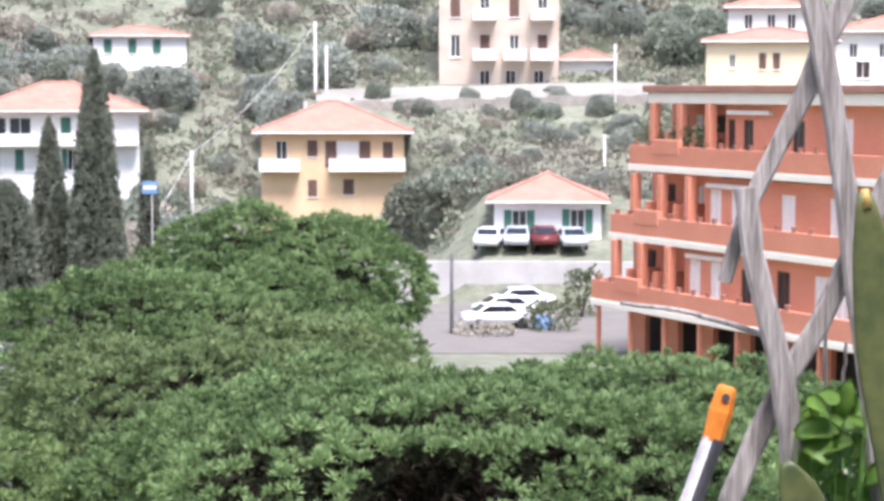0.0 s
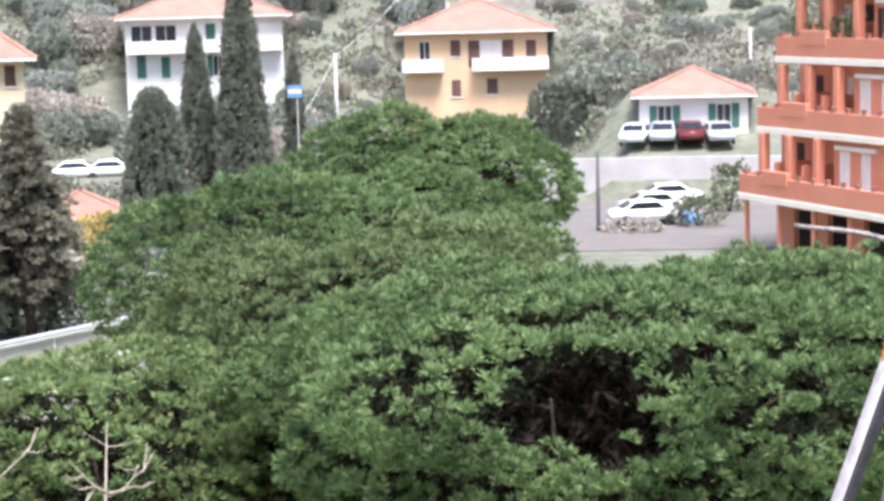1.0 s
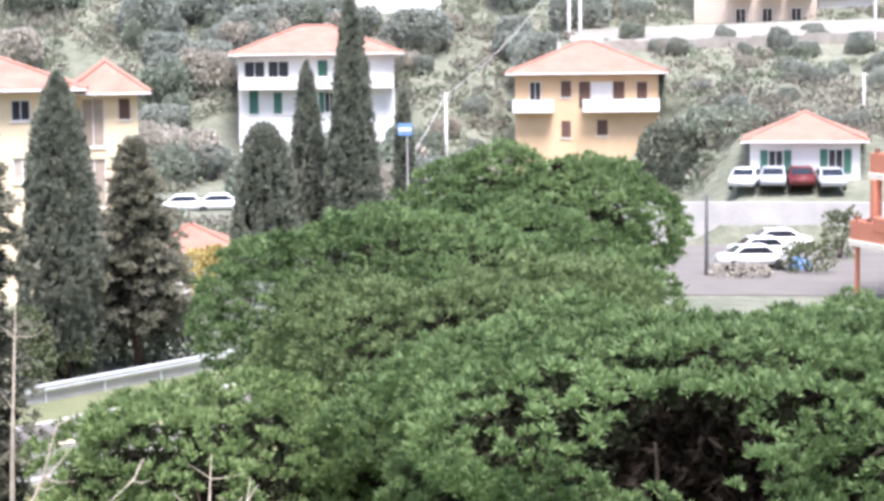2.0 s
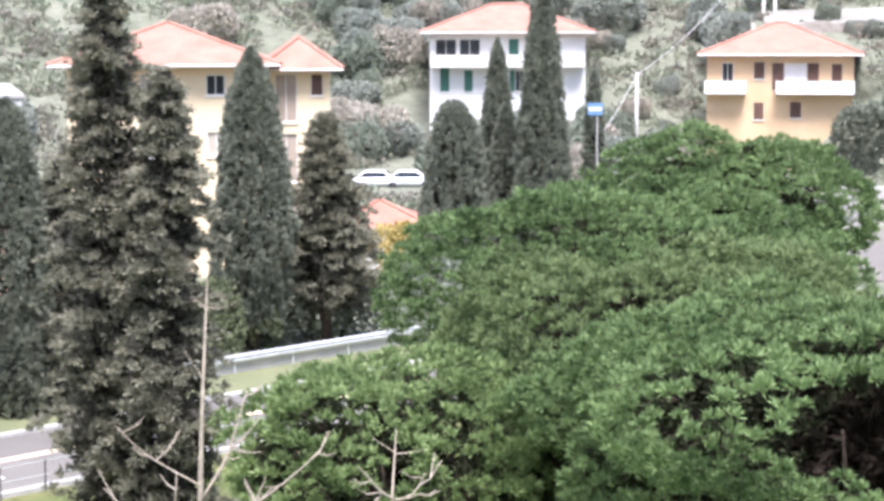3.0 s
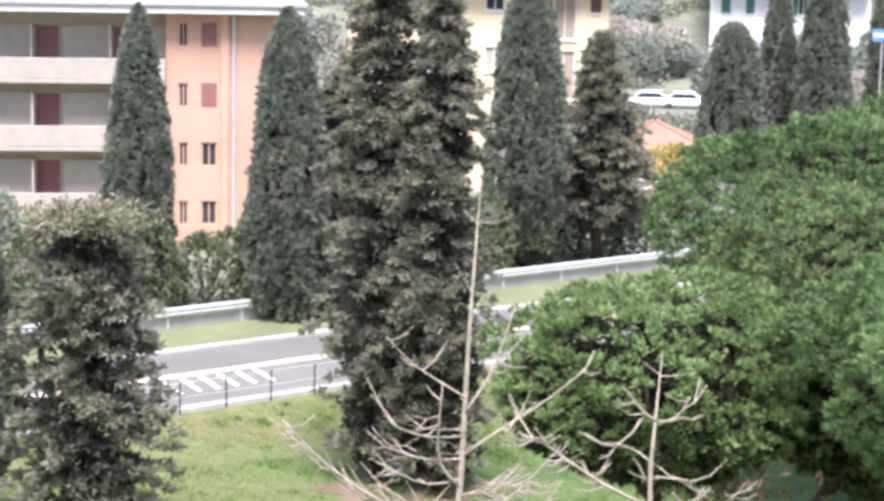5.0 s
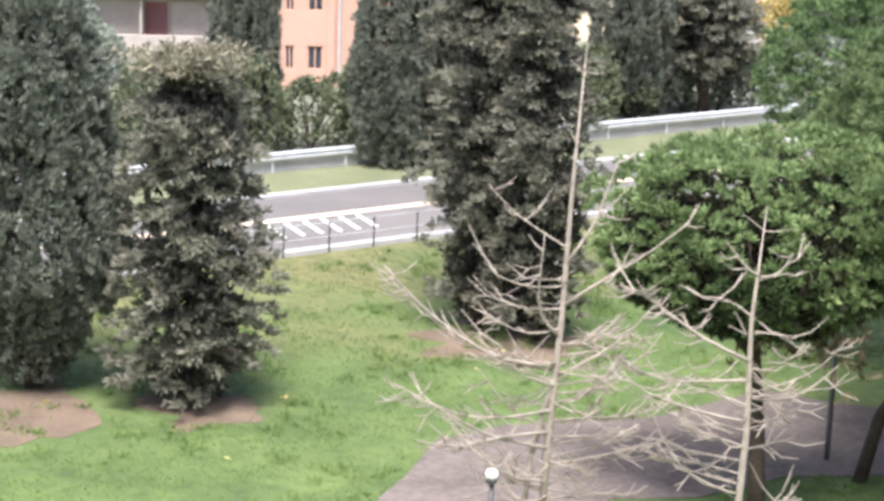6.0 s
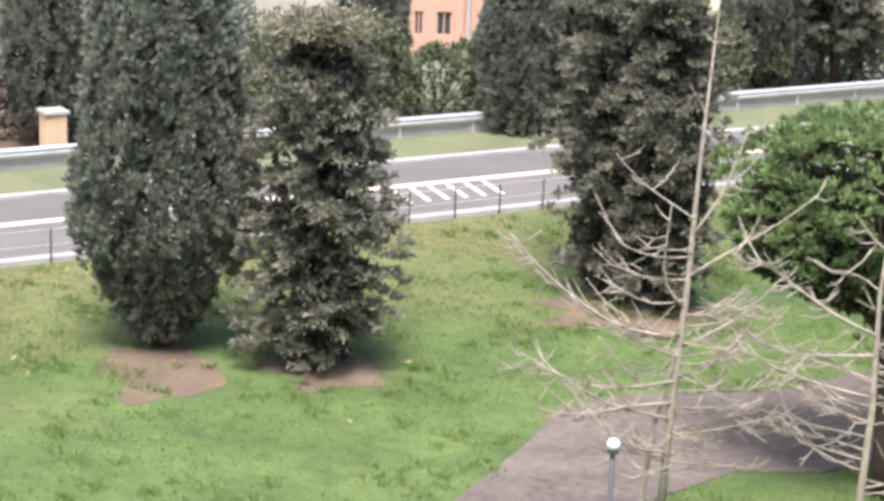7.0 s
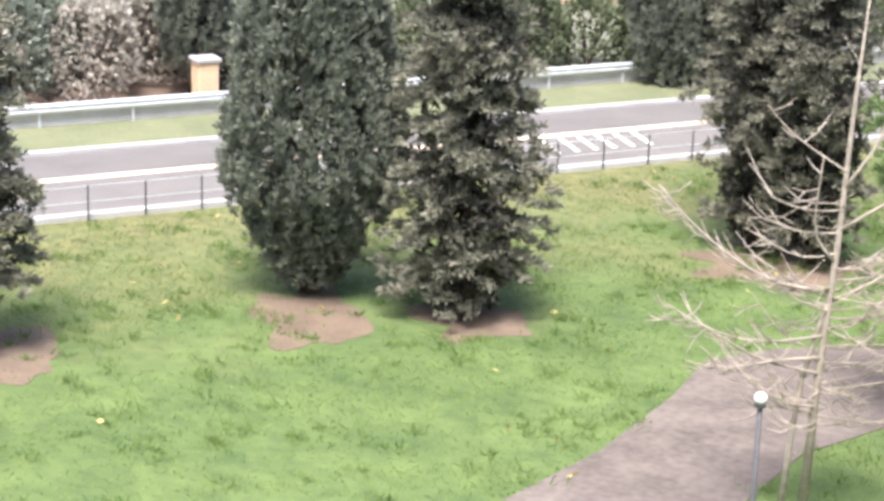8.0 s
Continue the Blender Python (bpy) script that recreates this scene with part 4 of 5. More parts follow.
# big yellow house behind the tall conifers
house("apartment_house", (-38.6, 105.2, 0.0), 18, 10.2, 10, 11.2, "stucco_pale", "pale yellow apartment house with a wide tiled roof",
      [(op(-3.2, 10.1, 0.9, 1.2), "glass", None), (op(-0.8, 10.1, 1.0, 1.2), "blind", None), (op(2.6, 10.1, 1.0, 1.1), "glass", None), (op(-3.2, 7.0, 0.9, 1.3), "glass", None), (op(-0.8, 7.0, 1.0, 1.3), "glass", None),
       (op(2.6, 7.0, 1.0, 1.3), "blind", None), (op(-0.8, 4.0, 1.0, 1.3), "glass", None)], rise=2.1, over=0.9)
house("apartment_wing", (-32.35, 108.8, 0.0), 18, 3.2, 9, 10.9, "stucco_pale", "set-back pale yellow wing with tall brown blinds",
      [(op(-0.75, 9.3, 1.2, 2.6), "brown_blind", None), (op(0.9, 10.0, 0.6, 1.1), "glass", ("closed", "brown_shutter")), (op(-0.75, 6.1, 1.2, 2.6), "brown_blind", None), (op(0.9, 6.8, 0.6, 1.1), "glass", None), (op(-0.75, 2.9, 1.2, 2.4), "brown_blind", None)], rise=1.6, over=0.7)
t = thing("satellite_dish", pose(-39.6, 98.4, 11.62), "white satellite dish on the eaves of the yellow house", "satellite dish")
part("mast", lathe(bmesh.new(), [(0.03, -0.3), (0.03, 0.75)], 8), M["steel"], t)
d_ = part("dish", lathe(bmesh.new(), [(0.05, 0.0), (0.25, 0.03), (0.42, 0.1), (0.48, 0.16), (0.46, 0.16), (0.24, 0.06), (0.04, 0.03)], 18), M["stucco_white"], t, smooth=True)
d_.matrix_basis = pose(0, -0.05, 0.75, 68, 0, 10)
# low house with a red roof and a yellow shrub
house("cottage", (-27.6, 108.5, 0.0), 14, 5.2, 5, 2.3, "stucco_white", "low white house with a pale red tiled roof", [(op(-1.0, 1.3, 0.8, 1.0), "glass", None)], rise=1.2, over=0.35)


OPENINGS = (
    ((0.9, 2.2, "dark"), (3.0, 3.9, "white"), (5.0, 6.4, "dark"), (7.2, 8.2, "white"), (9.0, 9.9, "white"), (11.6, 12.4, "brown"), (14.4, 15.4, "dark"), (17.2, 18.3, "white"), (18.6, 19.6, "white"), (22.0, 23.0, "white")),
    ((0.7, 2.2, "dark"), (2.9, 3.7, "white"), (4.2, 4.8, "white"), (5.1, 6.6, "dark"), (7.2, 8.2, "white"), (9.0, 10.0, "white"), (13.0, 14.1, "white"), (16.6, 17.8, "white"), (21.0, 22.2, "white")),
    ((0.6, 1.6, "dark"), (2.2, 2.9, "white"), (3.6, 6.4, "dark"), (7.0, 7.6, "brown"), (8.3, 9.1, "brown"), (12.2, 13.1, "brown"), (15.5, 16.6, "white"), (20.0, 21.0, "brown")),
)


def orange_block():
    """The stepped orange apartment block: each floor a deep balcony that comes further out than the one above."""
    m = pose(7.6, 103.8, 0, 0, 0, math.degrees(math.atan2(-0.896, 0.443)))
    t = thing("apartment_block", m, "orange apartment block with stepped balconies and white slab edges", "apartment building")
    L = 34.0
    for i, (zp, off) in enumerate(((2.9, 0.0), (6.3, 0.85), (9.8, 1.7))):
        x0 = off * 0.9
        y0 = off * 0.75
        s = part("balcony", B((x0, y0, zp), (L, y0 + 3.0, zp + 0.32), 0.02), M["cream"], t, "cream balcony slab")
        bm = bmesh.new()
        box(bm, (x0 + 0.05, y0 + 0.06, zp + 0.32), (L, y0 + 0.26, zp + 1.3), 0.015)
        box(bm, (x0 + 0.05, y0 + 0.26, zp + 0.32), (x0 + 0.25, y0 + 2.9, zp + 1.3), 0.015)
        part("parapet", bm, M["stucco_orange"], s)
        for k in range(14):
            px = x0 + 0.6 + k * 1.25
            bm = bmesh.new()
            lathe(bm, [(0.10, 0), (0.15, 0.22), (0.17, 0.24)], 8, (px, y0 + 0.16, zp + 1.3))
            part("flower_pot", bm, M["tile"], s)
        part("parapet_block", B((x0 + 2.3, y0 + 0.02, zp + 0.9), (x0 + 4.6, y0 + 0.30, zp + 1.62), 0.02), M["stucco_orange"], s)
        # wall behind, with door and window openings
        zb = zp + 0.324
        hgt = 3.06
        # a deep loggia at the end of the block, then the wall further forward
        for w0, w1, depth in ((0.0, 6.8, 2.6), (6.8, L - x0, 1.3)):
            holes, looks = [], []
            mid = (w0 + w1) / 2
            for a0, a1, lk in OPENINGS[i]:
                if w0 <= a0 < w1:
                    holes.append((a0 - mid, 0.02 if lk != "brown" else 0.7, a1 - mid, 2.5 if lk != "brown" else 2.35))
                    # dark openings get a near-black pane painted as recess shade
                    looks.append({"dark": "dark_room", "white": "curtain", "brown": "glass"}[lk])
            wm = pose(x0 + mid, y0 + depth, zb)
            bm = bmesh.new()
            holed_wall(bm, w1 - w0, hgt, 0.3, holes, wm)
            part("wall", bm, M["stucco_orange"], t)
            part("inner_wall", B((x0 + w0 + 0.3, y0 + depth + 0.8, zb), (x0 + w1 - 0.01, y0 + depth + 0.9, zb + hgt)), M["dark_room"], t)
            for o, lk in zip(holes, looks):
                window(t, wm, o, lk, None, "trim" if lk == "curtain" else "brown_shutter", sill=False)
        part("return_wall", B((x0 + 6.81, y0 + 1.61, zb), (x0 + 7.1, y0 + 2.59, zb + hgt)), M["stucco_orange"], t)
        for k in range(3):
            px = x0 + 1.2 + k * 2.5
            part("pillar", B((px, y0 + 0.5, zp + 0.324), (px + 0.4, y0 + 0.95, zp + 3.38), 0.02), M["stucco_orange"], t)
            if k < 2:
                part("partition", B((px + 1.3, y0 + 0.62, zp + 0.324), (px + 1.45, y0 + 2.59, zp + 2.0), 0.01), M["stucco_orange"], t)
        part("awning_box", B((x0 + 7.2, y0 + 1.05, zp + 2.9), (x0 + 10.6, y0 + 1.29, zp + 3.1), 0.01), M["trim"], t)
    for k, (bx, by) in enumerate(((2.5, 2.2), (5.2, 2.15), (7.0, 2.2))):
        rg = np.random.default_rng(200 + k)
        P = rg.normal(0, 1, (220, 3)) * np.array([0.45, 0.2, 0.28]) + np.array([bx, by, 11.55])
        kites("balcony_plant", P, rg.normal(0, 0.5, P.shape), 0.2, 0.08, 4, 0.6, rg, M["shrub"], t)
    r = part("roof", B((2.2, 2.0, 13.2), (L, 14, 13.75), 0.03), M["cream"], t, "cream roof slab edge")
    part("roof_edge", B((2.0, 1.8, 13.754), (L, 14, 14.1), 0.03), M["tile"], r, "terracotta roof edge")
    bm = bmesh.new()
    holed_wall(bm, L - 0.6, 2.9, 0.3, [(-15.5 + 3.1 * k, 0.3, -13.4 + 3.1 * k, 2.4) for k in range(8)], pose(L / 2 + 0.3, 2.2, 0))
    part("ground_floor_wall", bm, M["stucco_orange"], t)
    # near-black sheet: shade behind the ground-floor openings, as colour
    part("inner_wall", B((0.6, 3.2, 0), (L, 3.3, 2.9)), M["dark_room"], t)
    for k in range(8):
        part("ground_pillar", B((0.3 + k * 3.1, 0.2, 0), (0.5 + k * 3.1, 0.4, 2.9), 0.02), M["stucco_orange"], t)
    part("back_wall", B((0.6, 5.4, 0), (L, 14, 13.2)), M["stucco_orange"], t)


orange_block()


def peach_block():
    """Peach gable wing beside a facade of long balconies with pale blinds."""
    m = pose(-41.3, 77.5, 0, 0, 0, 27)
    t = thing("apartment_block", m, "peach apartment block with long white balconies and a flat roof", "apartment building")
    mf = pose(2.6, 0, 0)
    holes, sh = [], []
    for z in (1.4, 3.95, 6.5, 9.1):
        for x, w in ((-1.85, 0.42), (-0.75, 0.68)):
            holes.append(op(x, z, w, 1.05))
            sh.append(("closed", "red_shutter") if x > -1 else None)
    bm = bmesh.new()
    holed_wall(bm, 5.2, 10.0, 0.3, holes, mf)
    part("wall", bm, M["stucco_peach"], t)
    for o, s in zip(holes, sh):
        window(t, mf, o, "glass", s if o[1] > 5 else None, "stucco_peach", sill=False)
    part("side_wall", B((4.9, 0.3, 0), (5.2, 12, 10.0)), M["stucco_peach"], t)
    part("side_wall", B((0, 0.3, 0), (0.3, 12, 10.0)), M["stucco_peach"], t)
    part("inner_wall", B((0.31, 1.4, 0), (4.89, 1.5, 9.9)), M["dark_room"], t)
    part("pilaster", B((2.35, -0.14, 0), (2.7, -0.004, 10.0), 0.02), M["stucco_peach"], t)
    part("downpipe", tube(bmesh.new(), [(2.9, -0.08, 0), (2.9, -0.08, 9.9)], [0.06, 0.06], 8), M["steel"], t)
    r = part("roof", B((-36, -0.8, 10.0), (5.9, 12.5, 10.32), 0.03), M["trim"], t, "white overhanging roof slab")
    part("roof_edge", B((-36.1, -0.9, 10.324), (6.0, 12.5, 10.5), 0.02), M["concrete"], r)
    pent = part("penthouse_wall", B((-18, 3.0, 10.51), (3.6, 11.5, 13.0), 0.02), M["stucco_white"], t)
    for k in range(5):
        part("pane", B((-15 + k * 3.6, 2.94, 11.0), (-13 + k * 3.6, 2.995, 12.4)), M["glass"], pent)
    # balcony facade
    wm = pose(-18, 1.0, 0)
    holes = []
    for z in (1.4, 4.3, 7.2):
        for k in range(10):
            x = 16.3 - k * 3.3
            holes.append((x - 0.55, z + 0.1, x + 0.45, z + 2.15))
    bm = bmesh.new()
    holed_wall(bm, 36, 10.0, 0.3, holes, wm)
    part("wall", bm, M["blind"], t, "cream facade behind the balconies")
    for k, o in enumerate(holes):
        window(t, wm, o, "glass", ("closed", "red_shutter"), sill=False)
    part("inner_wall", B((-36, 2.0, 0), (-0.01, 2.1, 9.9)), M["dark_room"], t)
    for z in (1.3, 4.2, 7.1):
        b = part("balcony", B((-36, -0.2, z - 0.14), (-0.01, 0.99, z + 0.06), 0.02), M["blind"], t)
        part("parapet", B((-36, -0.2, z + 0.064), (-0.01, -0.08, z + 0.95), 0.015), M["blind"], b)
        for k in range(10):
            part("partition", B((-2.42 - k * 3.3, 0.2, z + 0.064), (-2.30 - k * 3.3, 0.99, z + 2.35), 0.01), M["blind"], b)
            part("blind", B((-4.4 - k * 3.3, 0.84, z + 0.5), (-2.45 - k * 3.3, 0.92, z + 2.3), 0.01), M["blind"], b)


peach_block()

# ---- car park, walls, poles ----
tagged(part("car_park", poly(bmesh.new(), [(-13, 106), (15, 106), (13, 130.2), (4, 130.8), (-9, 130.4), (-13, 130)], -0.05, 0.07), M["asphalt_old"]), "pale grey car park below the hillside", "car park", kind="structure")
bm = bmesh.new()
for k in range(14):
    a0, a1 = math.radians(-2.2 + k * 0.62), math.radians(-2.2 + (k + 1) * 0.62)
    q = [(131 * math.sin(a0), 131 * math.cos(a0)), (131 * math.sin(a1), 131 * math.cos(a1)), (131.5 * math.sin(a1), 131.5 * math.cos(a1)), (131.5 * math.sin(a0), 131.5 * math.cos(a0))]
    poly(bm, q, -0.1, 2.75)
tagged(part("wall_terrace", bm, M["concrete"]), "pale concrete retaining wall above the car park", "wall", kind="structure")
bm = bmesh.new()
for k in range(30):
    a0, a1 = math.radians(-3.9 + k * 0.36), math.radians(-3.9 + (k + 1) * 0.36)
    q = [(167 * math.sin(a0), 167 * math.cos(a0)), (167 * math.sin(a1), 167 * math.cos(a1)), (167.6 * math.sin(a1), 167.6 * math.cos(a1)), (167.6 * math.sin(a0), 167.6 * math.cos(a0))]
    zt = height(*q[0])
    poly(bm, q, zt - 1.0, zt + 0.9 + 0.1 * math.sin(k * 1.7))
tagged(part("wall_hillside", bm, M["stone"]), "weathered rubble wall along the hillside lane", "wall", kind="structure")


bm = bmesh.new()
for k in range(30):
    a0, a1 = math.radians(-3.9 + k * 0.36), math.radians(-3.9 + (k + 1) * 0.36)
    q = [(r * math.sin(a), r * math.cos(a)) for r, a in ((167.7, a0), (167.7, a1), (172.2, a1), (172.2, a0))]
    lo, hi = height(*q[0]) + 0.5, height(*q[3]) + 0.35
    top = [bm.verts.new((x, y, z)) for (x, y), z in zip(q, (lo, lo, hi, hi))]
    bot = [bm.verts.new((x, y, z)) for (x, y), z in zip(q, (lo - 3, lo - 3, hi - 3, hi - 3))]
    bm.faces.new(top)
    for i in range(4):
        bm.faces.new((top[i], bot[i], bot[(i + 1) % 4], top[(i + 1) % 4]))
bmesh.ops.recalc_face_normals(bm, faces=bm.faces)
tagged(part("lane", bm, M["gravel"]), "pale gravel lane above the rubble wall on the hillside", "lane", kind="structure")


def car(at, rz, label, paint="carpaint"):
    t = thing("car", pose(*at, 0, 0, rz), label, "car", "parked cars")
    prof = [(-2.05, 0.35), (-2.1, 0.75), (-1.9, 0.92), (-1.45, 0.98), (-0.75, 1.42), (0.65, 1.45), (1.35, 1.02), (1.95, 0.9), (2.1, 0.65), (2.05, 0.35)]
    bm = bmesh.new()
    a = [bm.verts.new((x, -0.82 + 0.12 * max(0, z - 0.95) * 2, z)) for x, z in prof]
    b = [bm.verts.new((x, 0.82 - 0.12 * max(0, z - 0.95) * 2, z)) for x, z in prof]
    n = len(prof)
    for i in range(n):
        bm.faces.new((a[i], a[(i + 1) % n], b[(i + 1) % n], b[i]))
    bm.faces.new(a[::-1])
    bm.faces.new(b)
    bmesh.ops.recalc_face_normals(bm, faces=bm.faces)
    bmesh.ops.bevel(bm, geom=list(bm.edges), offset=0.05, segments=2, affect='EDGES')
    body = part("body", bm, M[paint], t, smooth=True)
    for s in (-1, 1):
        bm = bmesh.new()
        v = [bm.verts.new(p) for p in ((-1.25, s * 0.83, 1.0), (1.1, s * 0.83, 1.0), (0.6, s * 0.76, 1.36), (-0.7, s * 0.76, 1.36))]
        w = [bm.verts.new((p.co.x, p.co.y - s * 0.02, p.co.z)) for p in v]
        bm.faces.new(v)
        bm.faces.new(w[::-1])
        for i in range(4):
            bm.faces.new((v[i], v[(i + 1) % 4], w[(i + 1) % 4], w[i]))
        part("side_window", bm, M["carglass"], body)
        for x in (-1.3, 1.3):
            w = part("wheel", lathe(bmesh.new(), [(0.18, -0.1), (0.31, -0.09), (0.33, 0), (0.31, 0.09), (0.18, 0.1)], 14), M["tyre"], t)
            w.matrix_basis = pose(x, s * 0.76, 0.33, 90)
    for x0, x1, z0, z1 in ((1.32, 0.72, 1.06, 1.41), (-1.4, -0.82, 1.02, 1.38)):
        bm = bmesh.new()
        d = 0.03 if x0 > 0 else -0.03
        v = [bm.verts.new(p) for p in ((x0 + d, -0.68, z0), (x0 + d, 0.68, z0), (x1 + d, 0.62, z1), (x1 + d, -0.62, z1))]
        bm.faces.new(v)
        r = bmesh.ops.extrude_face_region(bm, geom=list(bm.faces))
        bmesh.ops.translate(bm, verts=[g for g in r["geom"] if isinstance(g, bmesh.types.BMVert)], vec=(-d * 0.6, 0, -0.01))
        part("windscreen", bm, M["carglass"], body)
    return t


car((3.9, 121.6, 0.07), 12, "white parked car with dark windows in the car park")
car((5.0, 126.6, 0.07), 10, "white parked hatchback in the car park")
car((3.2, 117.2, 0.07), 14, "white parked car beside the planted strip")
car((3.2, 134.6, 3.3), 80, "white parked van-like car by the small house")
car((8.6, 134.3, 3.3), 95, "silver parked car by the small house", "carpaint_grey")
car((5.0, 134.6, 3.35), 86, "grey parked car in the row before the small house", "carpaint_grey")
car((6.75, 134.7, 3.35), 91, "dark red parked car in the row before the small house", "carpaint_red")
car((-37.3, 145.3, 0.72), 12, "white parked car behind the cypresses")
car((-34.9, 145.9, 0.72), 12, "white parked car in a row behind the cypresses")


def pole(name, at, h, r, material, label, arms=()):
    t = thing(name, pose(*at), label, "pole")
    part("shaft", lathe(bmesh.new(), [(r, -0.3), (r, 0.3), (r * 0.75, h)], 10), M[material], t, smooth=True)
    for z, l in arms:
        part("crossarm", B((-l, -0.05, z - 0.05), (l, 0.05, z + 0.05), 0.01), M[material], t)
    return t


pole("lamp_post", (0.55, 114.5, 0), 4.6, 0.12, "iron", "dark steel post at the edge of the car park")
pole("utility_pole", (-19.5, 158, 2.2), 6.9, 0.17, "concrete", "grey concrete utility pole among the trees", ((6.6, 0.5),))
pole("utility_pole", (-10.6, 170.5, 10.5), 9.0, 0.17, "concrete", "pale concrete utility pole beside the hillside wall", ((8.7, 0.6),))
pole("utility_pole", (-9.7, 171, 10.5), 7.0, 0.17, "concrete", "shorter concrete pole next to its twin")
pole("utility_pole", (14.1, 166, 11.5), 6.0, 0.13, "concrete", "thin pale pole beside the tall villa")
pole("utility_pole", (12.0, 150, 6), 4.5, 0.12, "concrete", "thin pole on the grassy slope")


def cable(a, b, sag, label):
    pts = [Vector(a).lerp(Vector(b), k / 12) - Vector((0, 0, sag * 4 * (k / 12) * (1 - k / 12))) for k in range(13)]
    tagged(part("overhead_cable", tube(bmesh.new(), pts, [0.035] * 13, 5), M["concrete"]), label, "cable")


cable((-19.5, 158, 8.9), (-10.6, 170.5, 19.3), 1.0, "pale bundled overhead cable between two poles")
cable((-19.5, 158, 8.9), (-20.0, 142, 5.2), 0.2, "pale overhead cable running down from the pole")

t = thing("road_sign", pose(-15.45, 108, 0), "small blue and white sign panel on a post", "sign")
part("shaft", lathe(bmesh.new(), [(0.05, -0.2), (0.045, 9.0)], 8), M["concrete"], t)
part("panel", B((-0.5, -0.08, 8.35), (0.3, -0.062, 9.0), 0.005), M["blue"], t)
part("stripe", B((-0.45, -0.09, 8.58), (0.25, -0.081, 8.78)), M["trim"], t, "white bar on the panel")

t = thing("gate_pillar", ROAD @ pose(22.8, 60.75, 0), "beige masonry gate pillar behind the guard rail", "pillar")
part("shaft", B((-0.35, -0.35, -0.1), (0.35, 0.35, 1.55), 0.03), M["stucco_yellow"], t)
part("capstone", B((-0.42, -0.42, 1.554), (0.42, 0.42, 1.68), 0.02), M["concrete"], t)


def globe_lamp(at, h, label):
    t = thing("street_lamp", pose(*at), label, "street lamp")
    part("post", lathe(bmesh.new(), [(0.09, -0.1), (0.09, 0.5), (0.05, 0.6), (0.04, h)], 10), M["iron"], t, smooth=True)
    part("collar", lathe(bmesh.new(), [(0.04, h), (0.09, h + 0.02), (0.09, h + 0.06)], 10), M["iron"], t)
    part("globe", lathe(bmesh.new(), [(0.01 + 0.095 * math.sin(math.pi * k / 10), h + 0.15 - 0.095 * math.cos(math.pi * k / 10)) for k in range(11)], 16), M["globe"], t, "white opal globe", True)


globe_lamp((-10.95, 27.9, 0), 3.12, "slim dark park lamp with a white globe")
pole("post", (-8.36, 40.6, 0), 3.2, 0.06, "iron", "slender dark post beside the footpath")


# ---- bare trees ----
def bare_tree(base, h, seed, label, limbs, tangle, lean=(0.1, 0.0)):
    """A leafless young tree. limbs: (height on the trunk, depth, thickness, twigs, sideways and upward steps along the limb);
    tangle: number of short random branches and the heights between which they grow."""
    rng = np.random.default_rng(seed)
    t = thing("bare_tree", pose(*base), label, "tree", "leafless trees beside the path")
    right, away, up = Vector((0.906, 0.423, 0)), Vector((-0.423, 0.906, 0)), Vector((0, 0, 1))
    q = lambda z: Vector((lean[0] * z / h, lean[1] * z / h, z))
    zs = [0, h * 0.25, h * 0.5, h * 0.75, h]
    part("trunk", tube(bmesh.new(), [q(0) - Vector((0, 0, 0.2))] + [q(z) + Vector((rng.normal(0, 0.03), rng.normal(0, 0.03), 0)) for z in zs[1:]], [0.085, 0.07, 0.056, 0.036, 0.006], 9), M["bare"], t, smooth=True)
    twigs = bmesh.new()
    rows = list(limbs)
    n, z0, z1 = tangle
    for k in range(n):
        l, s = rng.uniform(0.5, 1.5), rng.choice([-1, 1])
        r = rng.uniform(-0.1, 0.8) * l
        rows.append((rng.uniform(z0, z1), rng.normal(0, 0.7), 0.6, 7, [(s * l * 0.4, r * 0.2), (s * l * 0.75, r * 0.55), (s * l, r)]))
    for z, depth, thick, count, steps in rows:
        p0 = q(z)
        pts = [p0]
        m = len(steps)
        for i, (dx, dz) in enumerate(steps):
            f = (i + 1) / m
            pts.append(p0 + right * dx + away * depth * f + up * dz + Vector(rng.normal(0, 0.03, 3)))
        # soften the corners of the limb
        fine = []
        for a, b in zip(pts, pts[1:]):
            for w in (0, 0.5):
                fine.append(a.lerp(b, w) + Vector(rng.normal(0, 0.012, 3)))
        fine.append(pts[-1])
        fine[0] = p0
        fine = [fine[0]] + [(fine[i - 1] + fine[i] * 2 + fine[i + 1]) / 4 for i in range(1, len(fine) - 1)] + [fine[-1]]
        k = len(fine)
        part("limb", tube(bmesh.new(), fine, [(0.036 - 0.026 * i / (k - 1)) * thick for i in range(k)], 6), M["bare"], t, smooth=True)
        d = (pts[-1] - p0).normalized()
        for j in range(count):
            f = rng.uniform(0.25, 0.98) * (k - 1)
            i = min(k - 2, int(f))
            s = fine[i].lerp(fine[i + 1], f - i)
            side = right * math.copysign(rng.uniform(0.5, 1.1), d.dot(right) * (1 if rng.uniform() < 0.8 else -1)) + away * rng.normal(0, 0.6) + up * rng.normal(0.12, 0.33)
            tl = rng.uniform(0.25, 0.75)
            m1 = s + side * tl * 0.5 + Vector((0, 0, -0.05 * tl))
            e = s + side * tl + Vector((0, 0, 0.16 * tl))
            tube(twigs, [s, m1, e], [0.016, 0.013, 0.007], 4)
            if rng.uniform() < 0.7:
                tube(twigs, [m1, m1 + (side * 0.7 + up * rng.normal(0.1, 0.4) + away * rng.normal(0, 0.4)) * tl * 0.5], [0.014, 0.008], 4)
    part("twig_spray", twigs, M["bare"], t)["kind"] = "stuff"
    return t


